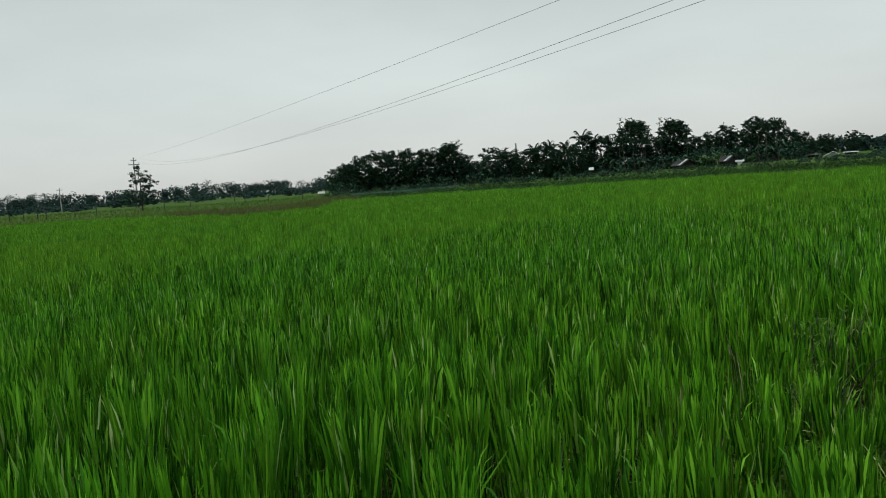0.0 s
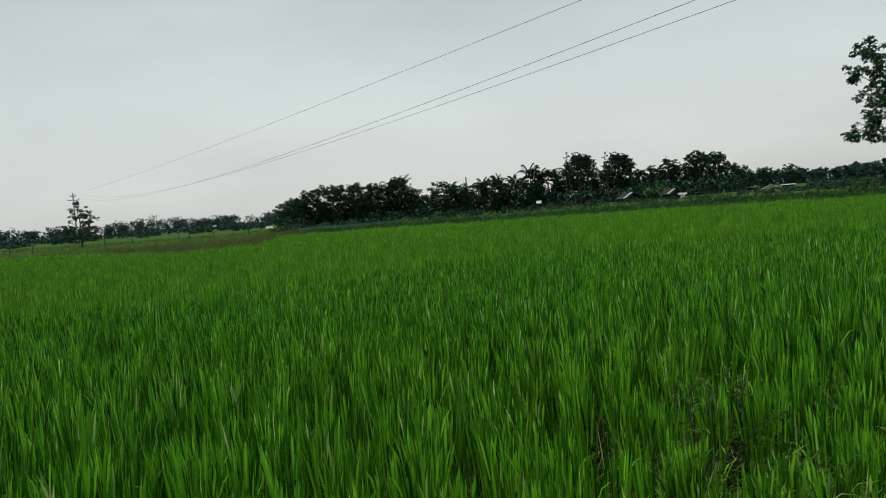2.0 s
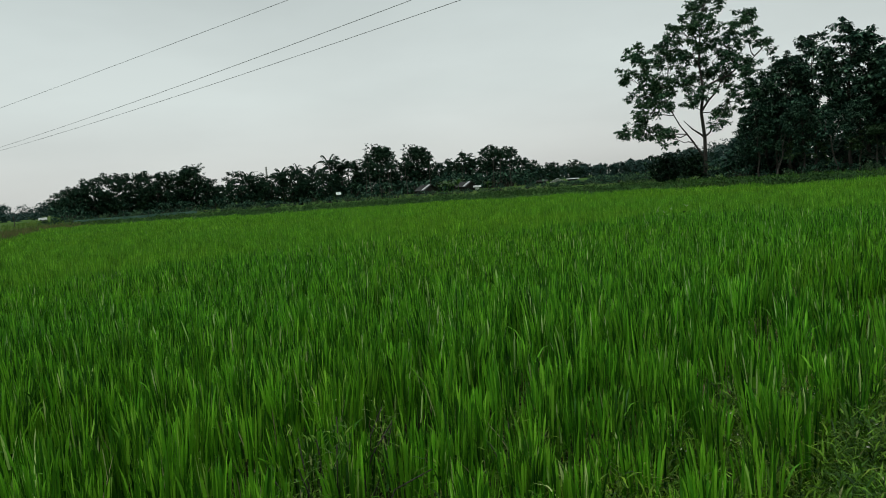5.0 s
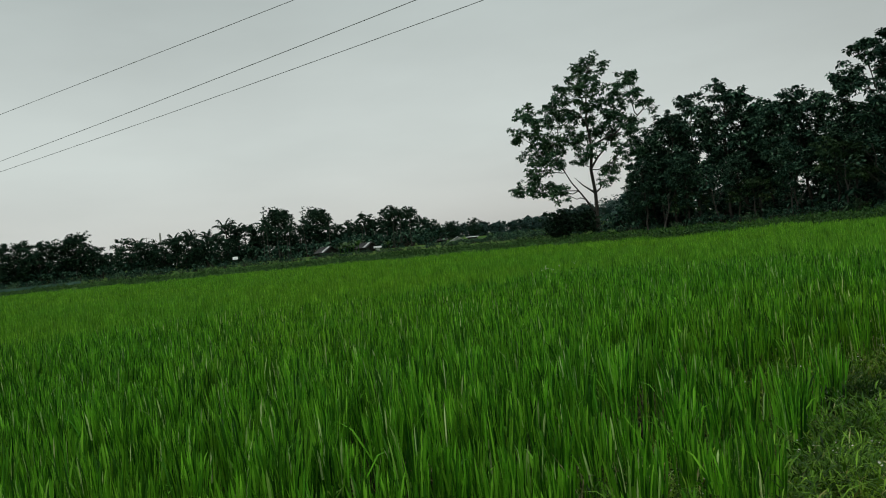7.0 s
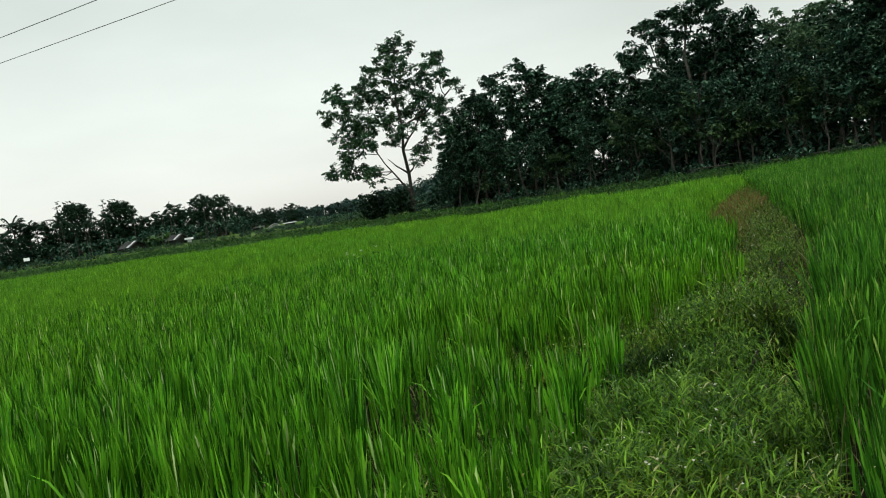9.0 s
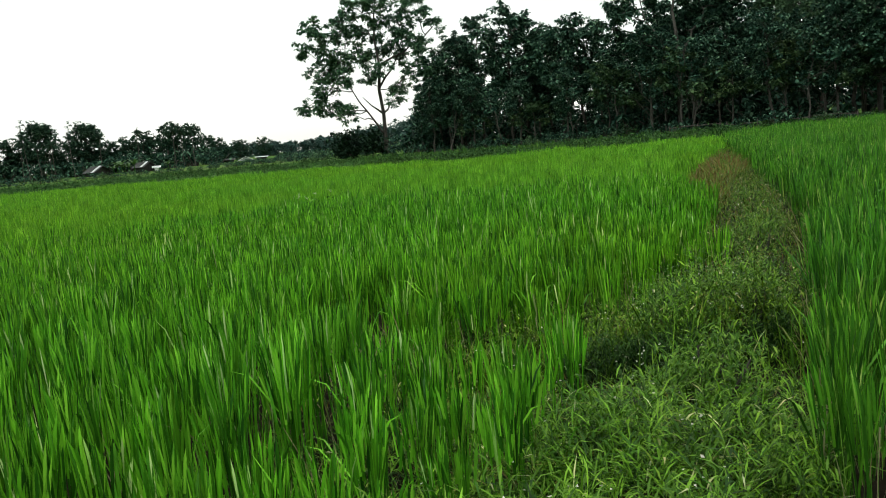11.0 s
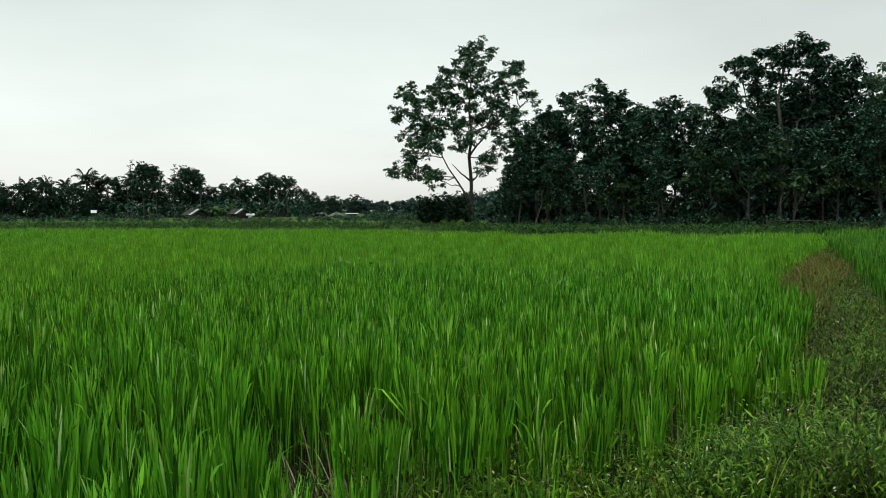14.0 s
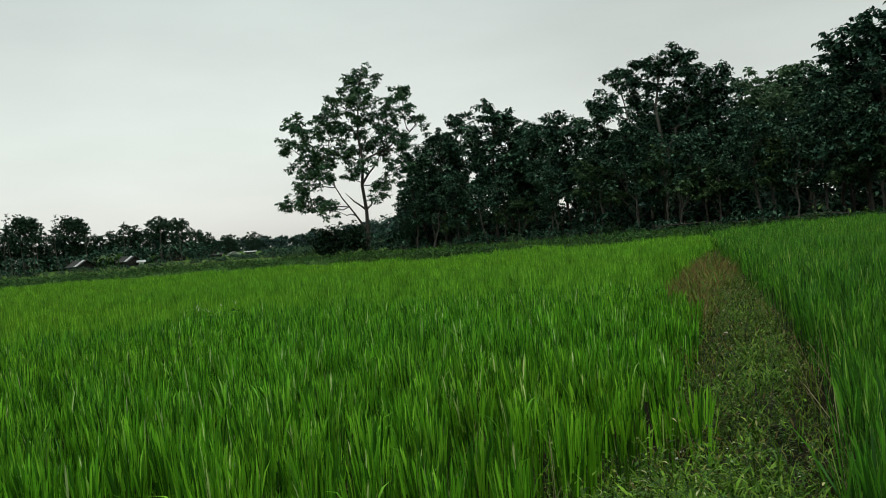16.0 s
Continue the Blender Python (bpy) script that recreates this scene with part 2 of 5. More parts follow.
GROVE_LEAF = leaf_material("village_tree_leaf", [(0.0, (0.008, 0.025, 0.016)), (0.7, (0.023, 0.058, 0.037)), (1.0, (0.052, 0.105, 0.062))], 0.08, 0.6, 3.0, (1.15, 1.0, 0.9), 0.04)
BANANA = leaf_material("banana_leaf", [(0.0, (0.03, 0.085, 0.022)), (1.0, (0.075, 0.16, 0.042))], 0.35, 0.4, 2.0, (1.1, 1.0, 0.8))
SOIL = solid_material("damp_soil", (0.009, 0.008, 0.005), (0.032, 0.026, 0.018), 2.2, 0.9, 0.0, 0.6, gloss=0.05)
BARK = solid_material("bark", (0.02, 0.018, 0.015), (0.08, 0.072, 0.062), 3.0, 0.9, 0.0, 0.8, (3, 3, 0.6))
THINBARK = solid_material("thin_trunk_bark", (0.03, 0.028, 0.024), (0.10, 0.094, 0.082), 2.5, 0.85, 0.0, 0.6, (2, 2, 0.8))
TIN = solid_material("weathered_roof_sheet", (0.018, 0.018, 0.018), (0.058, 0.058, 0.056), 0.8, 0.75, 0.0, 0.2, (1, 1, 1), 8.0)
TIN_WHITE = solid_material("pale_roof_sheet", (0.4, 0.41, 0.42), (0.66, 0.67, 0.67), 0.6, 0.6, 0.0, 0.2, (1, 1, 1), 8.0)
BOARD = solid_material("grey_boards", (0.012, 0.012, 0.011), (0.045, 0.043, 0.039), 1.5, 0.85, 0.0, 0.5, (4, 4, 0.5))
PLASTER = solid_material("pale_plaster", (0.5, 0.5, 0.47), (0.78, 0.78, 0.75), 1.0, 0.8, 0.0, 0.2)
WHITE = solid_material("white_paint", (0.8, 0.81, 0.82), (0.9, 0.9, 0.9), 1.2, 0.6, 0.0, 0.1)
CONCRETE = solid_material("pole_concrete", (0.2, 0.2, 0.19), (0.38, 0.37, 0.35), 2.0, 0.85, 0.0, 0.3)
STEEL = solid_material("galvanised_steel", (0.18, 0.18, 0.18), (0.34, 0.34, 0.34), 3.0, 0.5, 0.7, 0.1)
WIRE = solid_material("aluminium_wire", (0.22, 0.225, 0.23), (0.34, 0.35, 0.355), 3.0, 0.55, 0.3, 0.1)
NET = solid_material("blue_green_net", (0.045, 0.105, 0.08), (0.085, 0.16, 0.13), 1.5, 0.8, 0.0, 0.2)
DARK = solid_material("dark_opening", (0.01, 0.01, 0.01), (0.03, 0.03, 0.028), 2.0, 0.9)

# ---- mesh helpers ----
rng = np.random.default_rng(7)
U2 = np.array([0.862, 0.506])   # along the bund
N2 = np.array([-0.506, 0.862])  # to its left


def xy(s, o):
    """Plan of a place s metres along the bund and o metres to its left."""
    return np.asarray(s)[..., None] * U2 + np.asarray(o)[..., None] * N2


def polar(az, dist, centre=(3.0, 2.0)):
    a = radians(az)
    return centre[0] + dist * math.sin(a), centre[1] + dist * math.cos(a)


def np_mesh(name, verts, quads=None, tris=None, mat=None, smooth=False):
    me = bpy.data.meshes.new(name)
    q = np.zeros((0, 4), int) if quads is None else np.asarray(quads, int)
    t = np.zeros((0, 3), int) if tris is None else np.asarray(tris, int)
    me.vertices.add(len(verts))
    me.vertices.foreach_set("co", np.asarray(verts, np.float32).ravel())
    loops = np.concatenate([q.ravel(), t.ravel()]).astype(np.int32)
    starts = np.concatenate([np.arange(len(q)) * 4, len(q) * 4 + np.arange(len(t)) * 3]).astype(np.int32)
    me.loops.add(len(loops))
    me.loops.foreach_set("vertex_index", loops)
    me.polygons.add(len(starts))
    me.polygons.foreach_set("loop_start", starts)
    if smooth:
        me.polygons.foreach_set("use_smooth", np.ones(len(starts), bool))
    me.update(calc_edges=True)
    if mat:
        me.materials.append(mat)
    return me


def ground_height(x, y):
    """Flat paddies; a low bank under the trees; the land rises a little far off."""
    x, y = np.asarray(x, float), np.asarray(y, float)
    dx, dy = x - 3.0, y - 2.0
    r = np.hypot(dx, dy) + 1e-6
    az = np.degrees(np.arctan2(dx, dy))
    edge = field_edge(az)
    bank = np.clip((r - edge) / 6.0, 0, 1)
    left = np.clip((-4 - az) / 16.0, 0, 1) * (az > -140)
    z = 0.35 * bank * bank * (3 - 2 * bank) + left * np.clip((r - 100) / 60, 0, 1) * 0.4 + np.clip((r - 160) / 300, 0, 1) * 1.5
    return z


def field_edge(az):
    """How far the rice reaches in that direction."""
    return np.interp(az, [-180, -60, -29, -23.4, -18, -14, -11, -8, -4, 0, 7, 13, 19, 25, 30, 36, 42, 48, 54, 58, 64, 70, 90, 180],
                     [40, 60, 88, 76, 46, 42.5, 45, 72, 70, 66, 54, 50, 47.5, 44.5, 41, 37.5, 35, 34, 34.5, 36.5, 42, 44.5, 44, 40])


def ribbons(base, length, az, lean, curl, width, segs, face=None, neck=1.0):
    """Blades: base (n,3); length, lean direction and angle, curl and width per blade; segs pieces, pointed."""
    n = len(base)
    if face is None:
        face = rng.uniform(0, np.pi, n) if neck == 1.0 else az + np.pi / 2 + rng.normal(0, 0.45, n)
    w = np.stack([np.cos(face), np.sin(face), np.zeros(n)], 1)
    d = np.stack([np.cos(az), np.sin(az), np.zeros(n)], 1)
    rows = []
    steps = {1: (0, 1), 2: (0, 0.74 if neck == 1.0 else 0.45, 1), 3: (0, 0.45, 0.82, 1)}.get(segs, tuple(k / segs for k in range(segs + 1)))
    for k, t in enumerate(steps):
        out = length * t * np.sin(lean + curl * t * 0.6)
        up = length * t * np.cos(np.minimum(lean + curl * t * 0.6, 2.2))
        c = base + d * out[:, None]
        c[:, 2] += up
        if k == segs:
            rows.append(c[:, None])
        else:
            half = (w * (width * (0.8 + 0.4 * t - 0.45 * t * t) * 0.5 * (neck if k == 0 else 1.0))[:, None])
            rows.append(np.stack([c - half, c + half], 1))
    v = np.concatenate(rows, 1)
    m = 2 * segs + 1
    o = np.arange(n)[:, None] * m
    quads = np.concatenate([o + np.array([2 * k, 2 * k + 1, 2 * k + 3, 2 * k + 2]) for k in range(segs - 1)]) if segs > 1 else None
    tris = o + np.array([m - 3, m - 2, m - 1])
    return v.reshape(-1, 3), quads, tris


def join(parts):
    vs, qs, ts, k = [], [], [], 0
    for v, q, t in parts:
        vs.append(v)
        if q is not None and len(q):
            qs.append(q + k)
        if t is not None and len(t):
            ts.append(t + k)
        k += len(v)
    return np.concatenate(vs), np.concatenate(qs) if qs else None, np.concatenate(ts) if ts else None


def part(name, bm, mat, parent, label=""):
    me = bpy.data.meshes.new(name)
    bm.to_mesh(me)
    bm.free()
    me.materials.append(mat)
    ob = new(name, me)
    ob.parent = parent
    return tagged(ob, label)


def npart(name, geom, mat, parent, label="", smooth=False):
    ob = new(name, np_mesh(name, *geom, mat, smooth))
    ob.parent = parent
    return tagged(ob, label)


def stuff(name, geom, mat, label, category):
    return tagged(new(name, np_mesh(name, *geom, mat)), label, category, kind="stuff")


def thing(name, label, category, group="", at=(0, 0, 0), turn=0.0):
    ob = new(name)
    ob.empty_display_size = 0.3
    ob.matrix_world = pose(*at, 0, 0, turn)
    return tagged(ob, label, category, group)


def box(bm, size, at=(0, 0, 0), turn=None, bevel=0.0):
    got = bmesh.ops.create_cube(bm, size=1.0)
    m = Matrix.Translation(at) @ (turn or Matrix.Identity(4)) @ Matrix.Diagonal((*size, 1))
    bmesh.ops.transform(bm, matrix=m, verts=got["verts"])
    if bevel:
        edges = list({e for v in got["verts"] for e in v.link_edges})
        bmesh.ops.bevel(bm, geom=edges, offset=bevel, segments=1, affect="EDGES")
    return bm


def tube(points, radii, sides=7):
    """A tapered tube along points, as (verts, quads, tris)."""
    pts = np.asarray(points, float)
    rad = np.asarray(radii, float)
    n = len(pts)
    tan = np.gradient(pts, axis=0)
    tan /= np.linalg.norm(tan, axis=1)[:, None] + 1e-9
    ref = np.where(np.abs(tan[:, 2:3]) < 0.9, np.array([[0, 0, 1.0]]), np.array([[1.0, 0, 0]]))
    ref = np.repeat(ref[:1], n, 0)
    a = np.cross(tan, ref)
    a /= np.linalg.norm(a, axis=1)[:, None] + 1e-9
    b = np.cross(tan, a)
    ang = np.arange(sides) / sides * 2 * np.pi
    v = pts[:, None] + rad[:, None, None] * (np.cos(ang)[None, :, None] * a[:, None] + np.sin(ang)[None, :, None] * b[:, None])
    v = v.reshape(-1, 3)
    i, j = np.meshgrid(np.arange(n - 1), np.arange(sides), indexing="ij")
    q = np.stack([i * sides + j, i * sides + (j + 1) % sides, (i + 1) * sides + (j + 1) % sides, (i + 1) * sides + j], -1).reshape(-1, 4)
    tip = np.array([pts[-1] + tan[-1] * rad[-1]])
    v = np.concatenate([v, tip])
    t = np.array([[(n - 1) * sides + k, (n - 1) * sides + (k + 1) % sides, n * sides] for k in range(sides)])
    return v, q, t


def bend(a, b, r, bow=0.1, wob=0.05, steps=6):
    """A crooked way from a to b."""
    a, b = np.asarray(a, float), np.asarray(b, float)
    t = np.linspace(0, 1, steps)[:, None]
    size = np.linalg.norm(b - a)
    p = a + (b - a) * t
    p[:, 2] -= (np.sin(t[:, 0] * np.pi)) * size * bow
    p[1:-1] += r.normal(0, wob * size, (steps - 2, 3)) * 0.5
    return p


def leaves(centres, spread, count, size, r, flat=0.7):
    """Clumps of small folded leaves: a bent four-sided leaf each, in every direction."""
    c = np.repeat(np.asarray(centres, float), count, 0)
    s = np.repeat(np.broadcast_to(np.asarray(spread, float), (len(centres),)), count)
    n = len(c)
    d = r.normal(0, 1, (n, 3))
    d /= np.linalg.norm(d, axis=1)[:, None]
    d *= (r.uniform(0.25, 1, n) ** 0.5 * s)[:, None]
    d[:, 2] *= flat
    p = c + d
    ax = r.normal(0, 1, (n, 3))
    ax[:, 2] = ax[:, 2] * 0.45 - 0.2
    ax /= np.linalg.norm(ax, axis=1)[:, None]
    side = np.cross(ax, r.normal(0, 0.55, (n, 3)) + np.array([0, 0, 1.0]))
    side /= np.linalg.norm(side, axis=1)[:, None] + 1e-9
    up = np.cross(ax, side)
    L = size * r.uniform(0.7, 1.35, n)[:, None]
    W = L * r.uniform(0.28, 0.42, n)[:, None]
    v = np.stack([p - ax * L * 0.5, p + side * W + up * W * 0.3, p + ax * L * 0.5 - up * W * 0.5, p - side * W + up * W * 0.3], 1).reshape(-1, 3)
    o = np.arange(n)[:, None] * 4
    return v, None, np.concatenate([o + np.array([0, 1, 2]), o + np.array([0, 2, 3])])


def tufts(centres, spreads, number, per, size, r, flat=0.75, droop=0.3):
    """Crown foliage: round each centre several tufts, each a whorl of leaves that hang outwards from a twig end."""
    c = np.repeat(np.asarray(centres, float), number, 0)
    s = np.repeat(np.broadcast_to(np.asarray(spreads, float), (len(centres),)), number)
    d = r.normal(0, 1, (len(c), 3))
    d /= np.linalg.norm(d, axis=1)[:, None]
    d *= (r.uniform(0.1, 1, len(c)) ** 0.45 * s)[:, None]
    d[:, 2] *= flat
    heart = np.repeat(c + d, per, 0)
    n = len(heart)
    a = r.uniform(0, 2 * np.pi, n)
    out = np.stack([np.cos(a), np.sin(a), r.uniform(-0.8, 0.6, n) - droop], 1)
    out /= np.linalg.norm(out, axis=1)[:, None]
    side = np.cross(out, np.array([0, 0, 1.0]) + r.normal(0, 0.35, (n, 3)))
    side /= np.linalg.norm(side, axis=1)[:, None] + 1e-9
    up = np.cross(side, out)
    L = size * r.uniform(0.65, 1.3, n)[:, None]
    W = L * r.uniform(0.2, 0.34, n)[:, None]
    heart = heart + r.normal(0, 0.16 * size, (n, 3))
    v = np.stack([heart + out * L * 0.06, heart + out * L * 0.55 + side * W + up * W * 0.35, heart + out * L + np.array([0, 0, -0.12]) * L, heart + out * L * 0.55 - side * W + up * W * 0.35], 1).reshape(-1, 3)
    o = np.arange(n)[:, None] * 4
    return v, None, np.concatenate([o + np.array([0, 1, 2]), o + np.array([0, 2, 3])])


# ---- ground: one sheet to the horizon ----
def build_ground():
    rings = np.concatenate([np.arange(0.0, 24, 0.8), np.geomspace(24, 4200, 70)])[1:]
    spokes = 240
    ang = np.arange(spokes) / spokes * 2 * np.pi
    rr, aa = np.meshgrid(rings, ang, indexing="ij")
    x, y = 3 + rr * np.sin(aa), 2 + rr * np.cos(aa)
    z = ground_height(x, y) + rng.normal(0, 0.012, x.shape) * (rr < 60)
    v = np.concatenate([np.stack([x, y, z], -1).reshape(-1, 3), [[3, 2, 0]]])
    i, j = np.meshgrid(np.arange(len(rings) - 1), np.arange(spokes), indexing="ij")
    q = np.stack([i * spokes + j, (i + 1) * spokes + j, (i + 1) * spokes + (j + 1) % spokes, i * spokes + (j + 1) % spokes], -1).reshape(-1, 4)
    t = np.array([[k, (k + 1) % spokes, len(v) - 1] for k in range(spokes)])
    ob = new("ground", np_mesh("ground", v, q[:, ::-1], t[:, ::-1], GROUND, True))
    tagged(ob, "damp dark soil and short green grass running to the horizon", "ground", kind="structure")


def ground_material():
    m, nt, n, l = material("field_ground")
    co = n.new("ShaderNodeTexCoord")
    big = n.new("ShaderNodeTexNoise")
    big.inputs["Scale"].default_value, big.inputs["Detail"].default_value = 0.03, 5
    fine = n.new("ShaderNodeTexNoise")
    fine.inputs["Scale"].default_value, fine.inputs["Detail"].default_value = 9.0, 6
    l.new(co.outputs["Object"], big.inputs["Vector"])
    l.new(co.outputs["Object"], fine.inputs["Vector"])
    dist = n.new("ShaderNodeVectorMath")
    dist.operation = "LENGTH"
    l.new(co.outputs["Object"], dist.inputs[0])
    far = n.new("ShaderNodeMapRange")
    far.inputs["From Min"].default_value, far.inputs["From Max"].default_value = 36, 60
    l.new(dist.outputs["Value"], far.inputs["Value"])
    soil = n.new("ShaderNodeValToRGB")
    soil.color_ramp.elements[0].color, soil.color_ramp.elements[1].color = (0.007, 0.006, 0.004, 1), (0.024, 0.019, 0.013, 1)
    l.new(fine.outputs["Fac"], soil.inputs["Fac"])
    turf = n.new("ShaderNodeValToRGB")
    turf.color_ramp.elements[0].position, turf.color_ramp.elements[1].position = 0.35, 0.68
    turf.color_ramp.elements[0].color, turf.color_ramp.elements[1].color = (0.05, 0.12, 0.02, 1), (0.085, 0.13, 0.03, 1)
    l.new(big.outputs["Fac"], turf.inputs["Fac"])
    mx = n.new("ShaderNodeMix")
    mx.data_type = "RGBA"
    l.new(far.outputs[0], mx.inputs[0])
    l.new(soil.outputs["Color"], mx.inputs[6])
    l.new(turf.outputs["Color"], mx.inputs[7])
    bp = n.new("ShaderNodeBump")
    bp.inputs["Strength"].default_value, bp.inputs["Distance"].default_value = 0.7, 0.03
    l.new(fine.outputs["Fac"], bp.inputs["Height"])
    p = n.new("ShaderNodeBsdfPrincipled")
    p.inputs["Roughness"].default_value = 0.95
    p.inputs["Specular IOR Level"].default_value = 0.05
    l.new(mx.outputs[2], p.inputs["Base Color"])
    l.new(bp.outputs[0], p.inputs["Normal"])
    out = n.new("ShaderNodeOutputMaterial")
    l.new(p.outputs[0], out.inputs["Surface"])
    return m


GROUND = ground_material()
build_ground()


# ---- the bund: a low earth ridge with a weedy bay on its left ----
def bund_left(s):
    return np.interp(s, [-8, 0, 3, 4.4, 6, 7, 7.8, 8.3, 8.9, 9.4, 9.9, 10.6, 12, 14, 16, 18.4, 20, 22.5, 26, 30, 33, 40], [1.2, 1.7, 2.0, 1.9, 1.7, 1.42, 1.5, 1.7, 1.7, 1.2, 0.8, 0.54, 0.47, 0.42, 0.48, 0.74, 0.74, 0.6, 0.3, 0.0, -0.35, -0.5])


def bund_right(s):
    return np.interp(s, [-8, 4, 6, 7, 8, 9, 10, 11.2, 13.5, 16, 18.5, 22, 28, 33, 40], [-0.15, 0.0, 0.13, 0.14, 0.03, -0.07, -0.16, -0.35, -0.5, -0.6, -0.62, -0.57, -0.5, -0.45, -0.55])


def channel(o):
    return 8.66 + 0.4 * (0.8 - o) + 0.05 * np.sin(o * 9)


def furrow(s, o):
    """A narrow channel cut across the bund, overhung on its far side."""
    return np.exp(-((s - channel(o)) / 0.3) ** 2) * np.clip((1.55 - o) / 0.4, 0, 1)


def bund_top(s, o):
    l, r = bund_left(s), bund_right(s)
    mid = np.minimum((l + r) / 2, r + 0.45)
    t = np.where(o > mid, (l - o) / np.maximum(l - mid, 0.05), (o - r) / np.maximum(mid - r, 0.05))
    t = np.clip(t, 0, 1)
    return (0.2 - 0.22 * furrow(s, o)) * t * t * (3 - 2 * t)


def build_bund():
    ss, tt = np.linspace(-8, 33, 250), np.linspace(-0.15, 1.15, 22)
    S, T = np.meshgrid(ss, tt, indexing="ij")
    l, r = bund_left(S), bund_right(S)
    o = r + (l - r) * T
    p = xy(S, o)
    z = bund_top(S, o) + 0.012 + np.where((T > 0) & (T < 1), rng.normal(0, 0.014, S.shape), 0) - np.where((T < 0) | (T > 1), 0.06, 0)
    v = np.concatenate([p, z[..., None]], -1).reshape(-1, 3)
    m = len(tt)
    i, j = np.meshgrid(np.arange(len(ss) - 1), np.arange(m - 1), indexing="ij")
    q = np.stack([i * m + j, (i + 1) * m + j, (i + 1) * m + j + 1, i * m + j + 1], -1).reshape(-1, 4)
    ob = new("bund", np_mesh("bund", v, q, None, SOIL, True))
    tagged(ob, "low ridge of dark damp earth between two rice paddies", "bund", kind="structure")


build_bund()

# ---- rice ----
PATH_END = 6.7


def path_distance(s, o):
    ds = s - np.clip(s, 0, PATH_END)
    return np.hypot(ds, o - 0.3)


GAPS = [(9.0, 2.55, 0.5, 0.36), (8.5, 2.35, 0.3, 0.26), (8.35, 1.9, 0.34, 0.22), (6.9, 1.95, 0.26, 0.16), (7.4, 2.85, 0.17, 0.17), (8.55, 3.2, 0.15, 0.2), (10.3, 1.4, 0.17, 0.2), (10.45, 2.95, 0.2, 0.15), (11.4, 2.2, 0.16, 0.16),
        (5.65, 2.55, 0.2, 0.16), (4.55, 2.75, 0.22, 0.2), (4.1, 2.95, 0.16, 0.2), (3.7, 2.7, 0.2, 0.18), (3.75, 2.3, 0.18, 0.14), (2.5, 3.45, 0.16, 0.2), (2.4, 4.0, 0.14, 0.18), (1.8, 4.1, 0.16, 0.16)]


def in_field(s, o):
    p = xy(s, o)
    dx, dy = p[:, 0] - 3, p[:, 1] - 2
    edge = field_edge(np.degrees(np.arctan2(dx, dy)))
    ragged = 0.25 * np.sin(s * 5.1) * np.cos(o * 3.3 + s)
    inside = np.hypot(dx, dy) < edge + 1.5 * np.sin(s * 0.7 + o)
    bare = np.zeros(len(s), bool)   # small gaps where hills failed
    for gs, go, rs, ro in GAPS:
        bare |= ((s - gs) / rs) ** 2 + ((o - go) / ro) ** 2 < rng.uniform(0.5, 1.2, len(s))
    left = (o > bund_left(s) + 0.06 + ragged * 0.6 + rng.normal(0, 0.11, len(s))) | ((o > bund_left(s) - 0.85) & (o > 1.0) & (rng.random(len(s)) < np.interp(s, [3, 6.2, 6.9, 7.7, 8.1, 9], [0.8, 0.75, 0.5, 0.3, 0.06, 0.02])))
    right = (o < bund_right(s) - np.where(s > 10.4, 0.09, 0.04))
    return inside & ~bare & (left | right), right


def in_view(s, o, d):
    """The side of the paddies that lies ahead of the walker."""
    p = xy(s, o)
    az0 = np.degrees(np.arctan2(p[:, 0], p[:, 1]))
    p1 = p - xy(PATH_END, 0.3)
    az1 = np.degrees(np.arctan2(p1[:, 0], p1[:, 1]))
    beside = (s < PATH_END) & (az0 > -36) & ((o > 0) | ((s > 2.0) & (o > -4)))
    return beside | ((s >= PATH_END) & (az1 > -40) & (az1 < np.where(d < 6, 112, 82)))


def hills(dmin, dmax, spacing):
    """Jittered planting places between two distances from the walked stretch."""
    s, o = np.meshgrid(np.arange(-dmax - 1, dmax + PATH_END + 1, spacing), np.arange(-dmax - 1, dmax + 1, spacing), indexing="ij")
    s = s.ravel() + rng.uniform(-0.5, 0.5, s.size) * spacing
    o = o.ravel() + rng.uniform(-0.5, 0.5, o.size) * spacing
    d = path_distance(s, o)
    keep = (d >= dmin) & (d < dmax)
    keep &= in_view(s, o, d)
    keep &= rng.random(len(s)) > 0.08   # hills that failed
    s, o = s[keep], o[keep]
    ok, right = in_field(s, o)
    return s[ok], o[ok], right[ok]


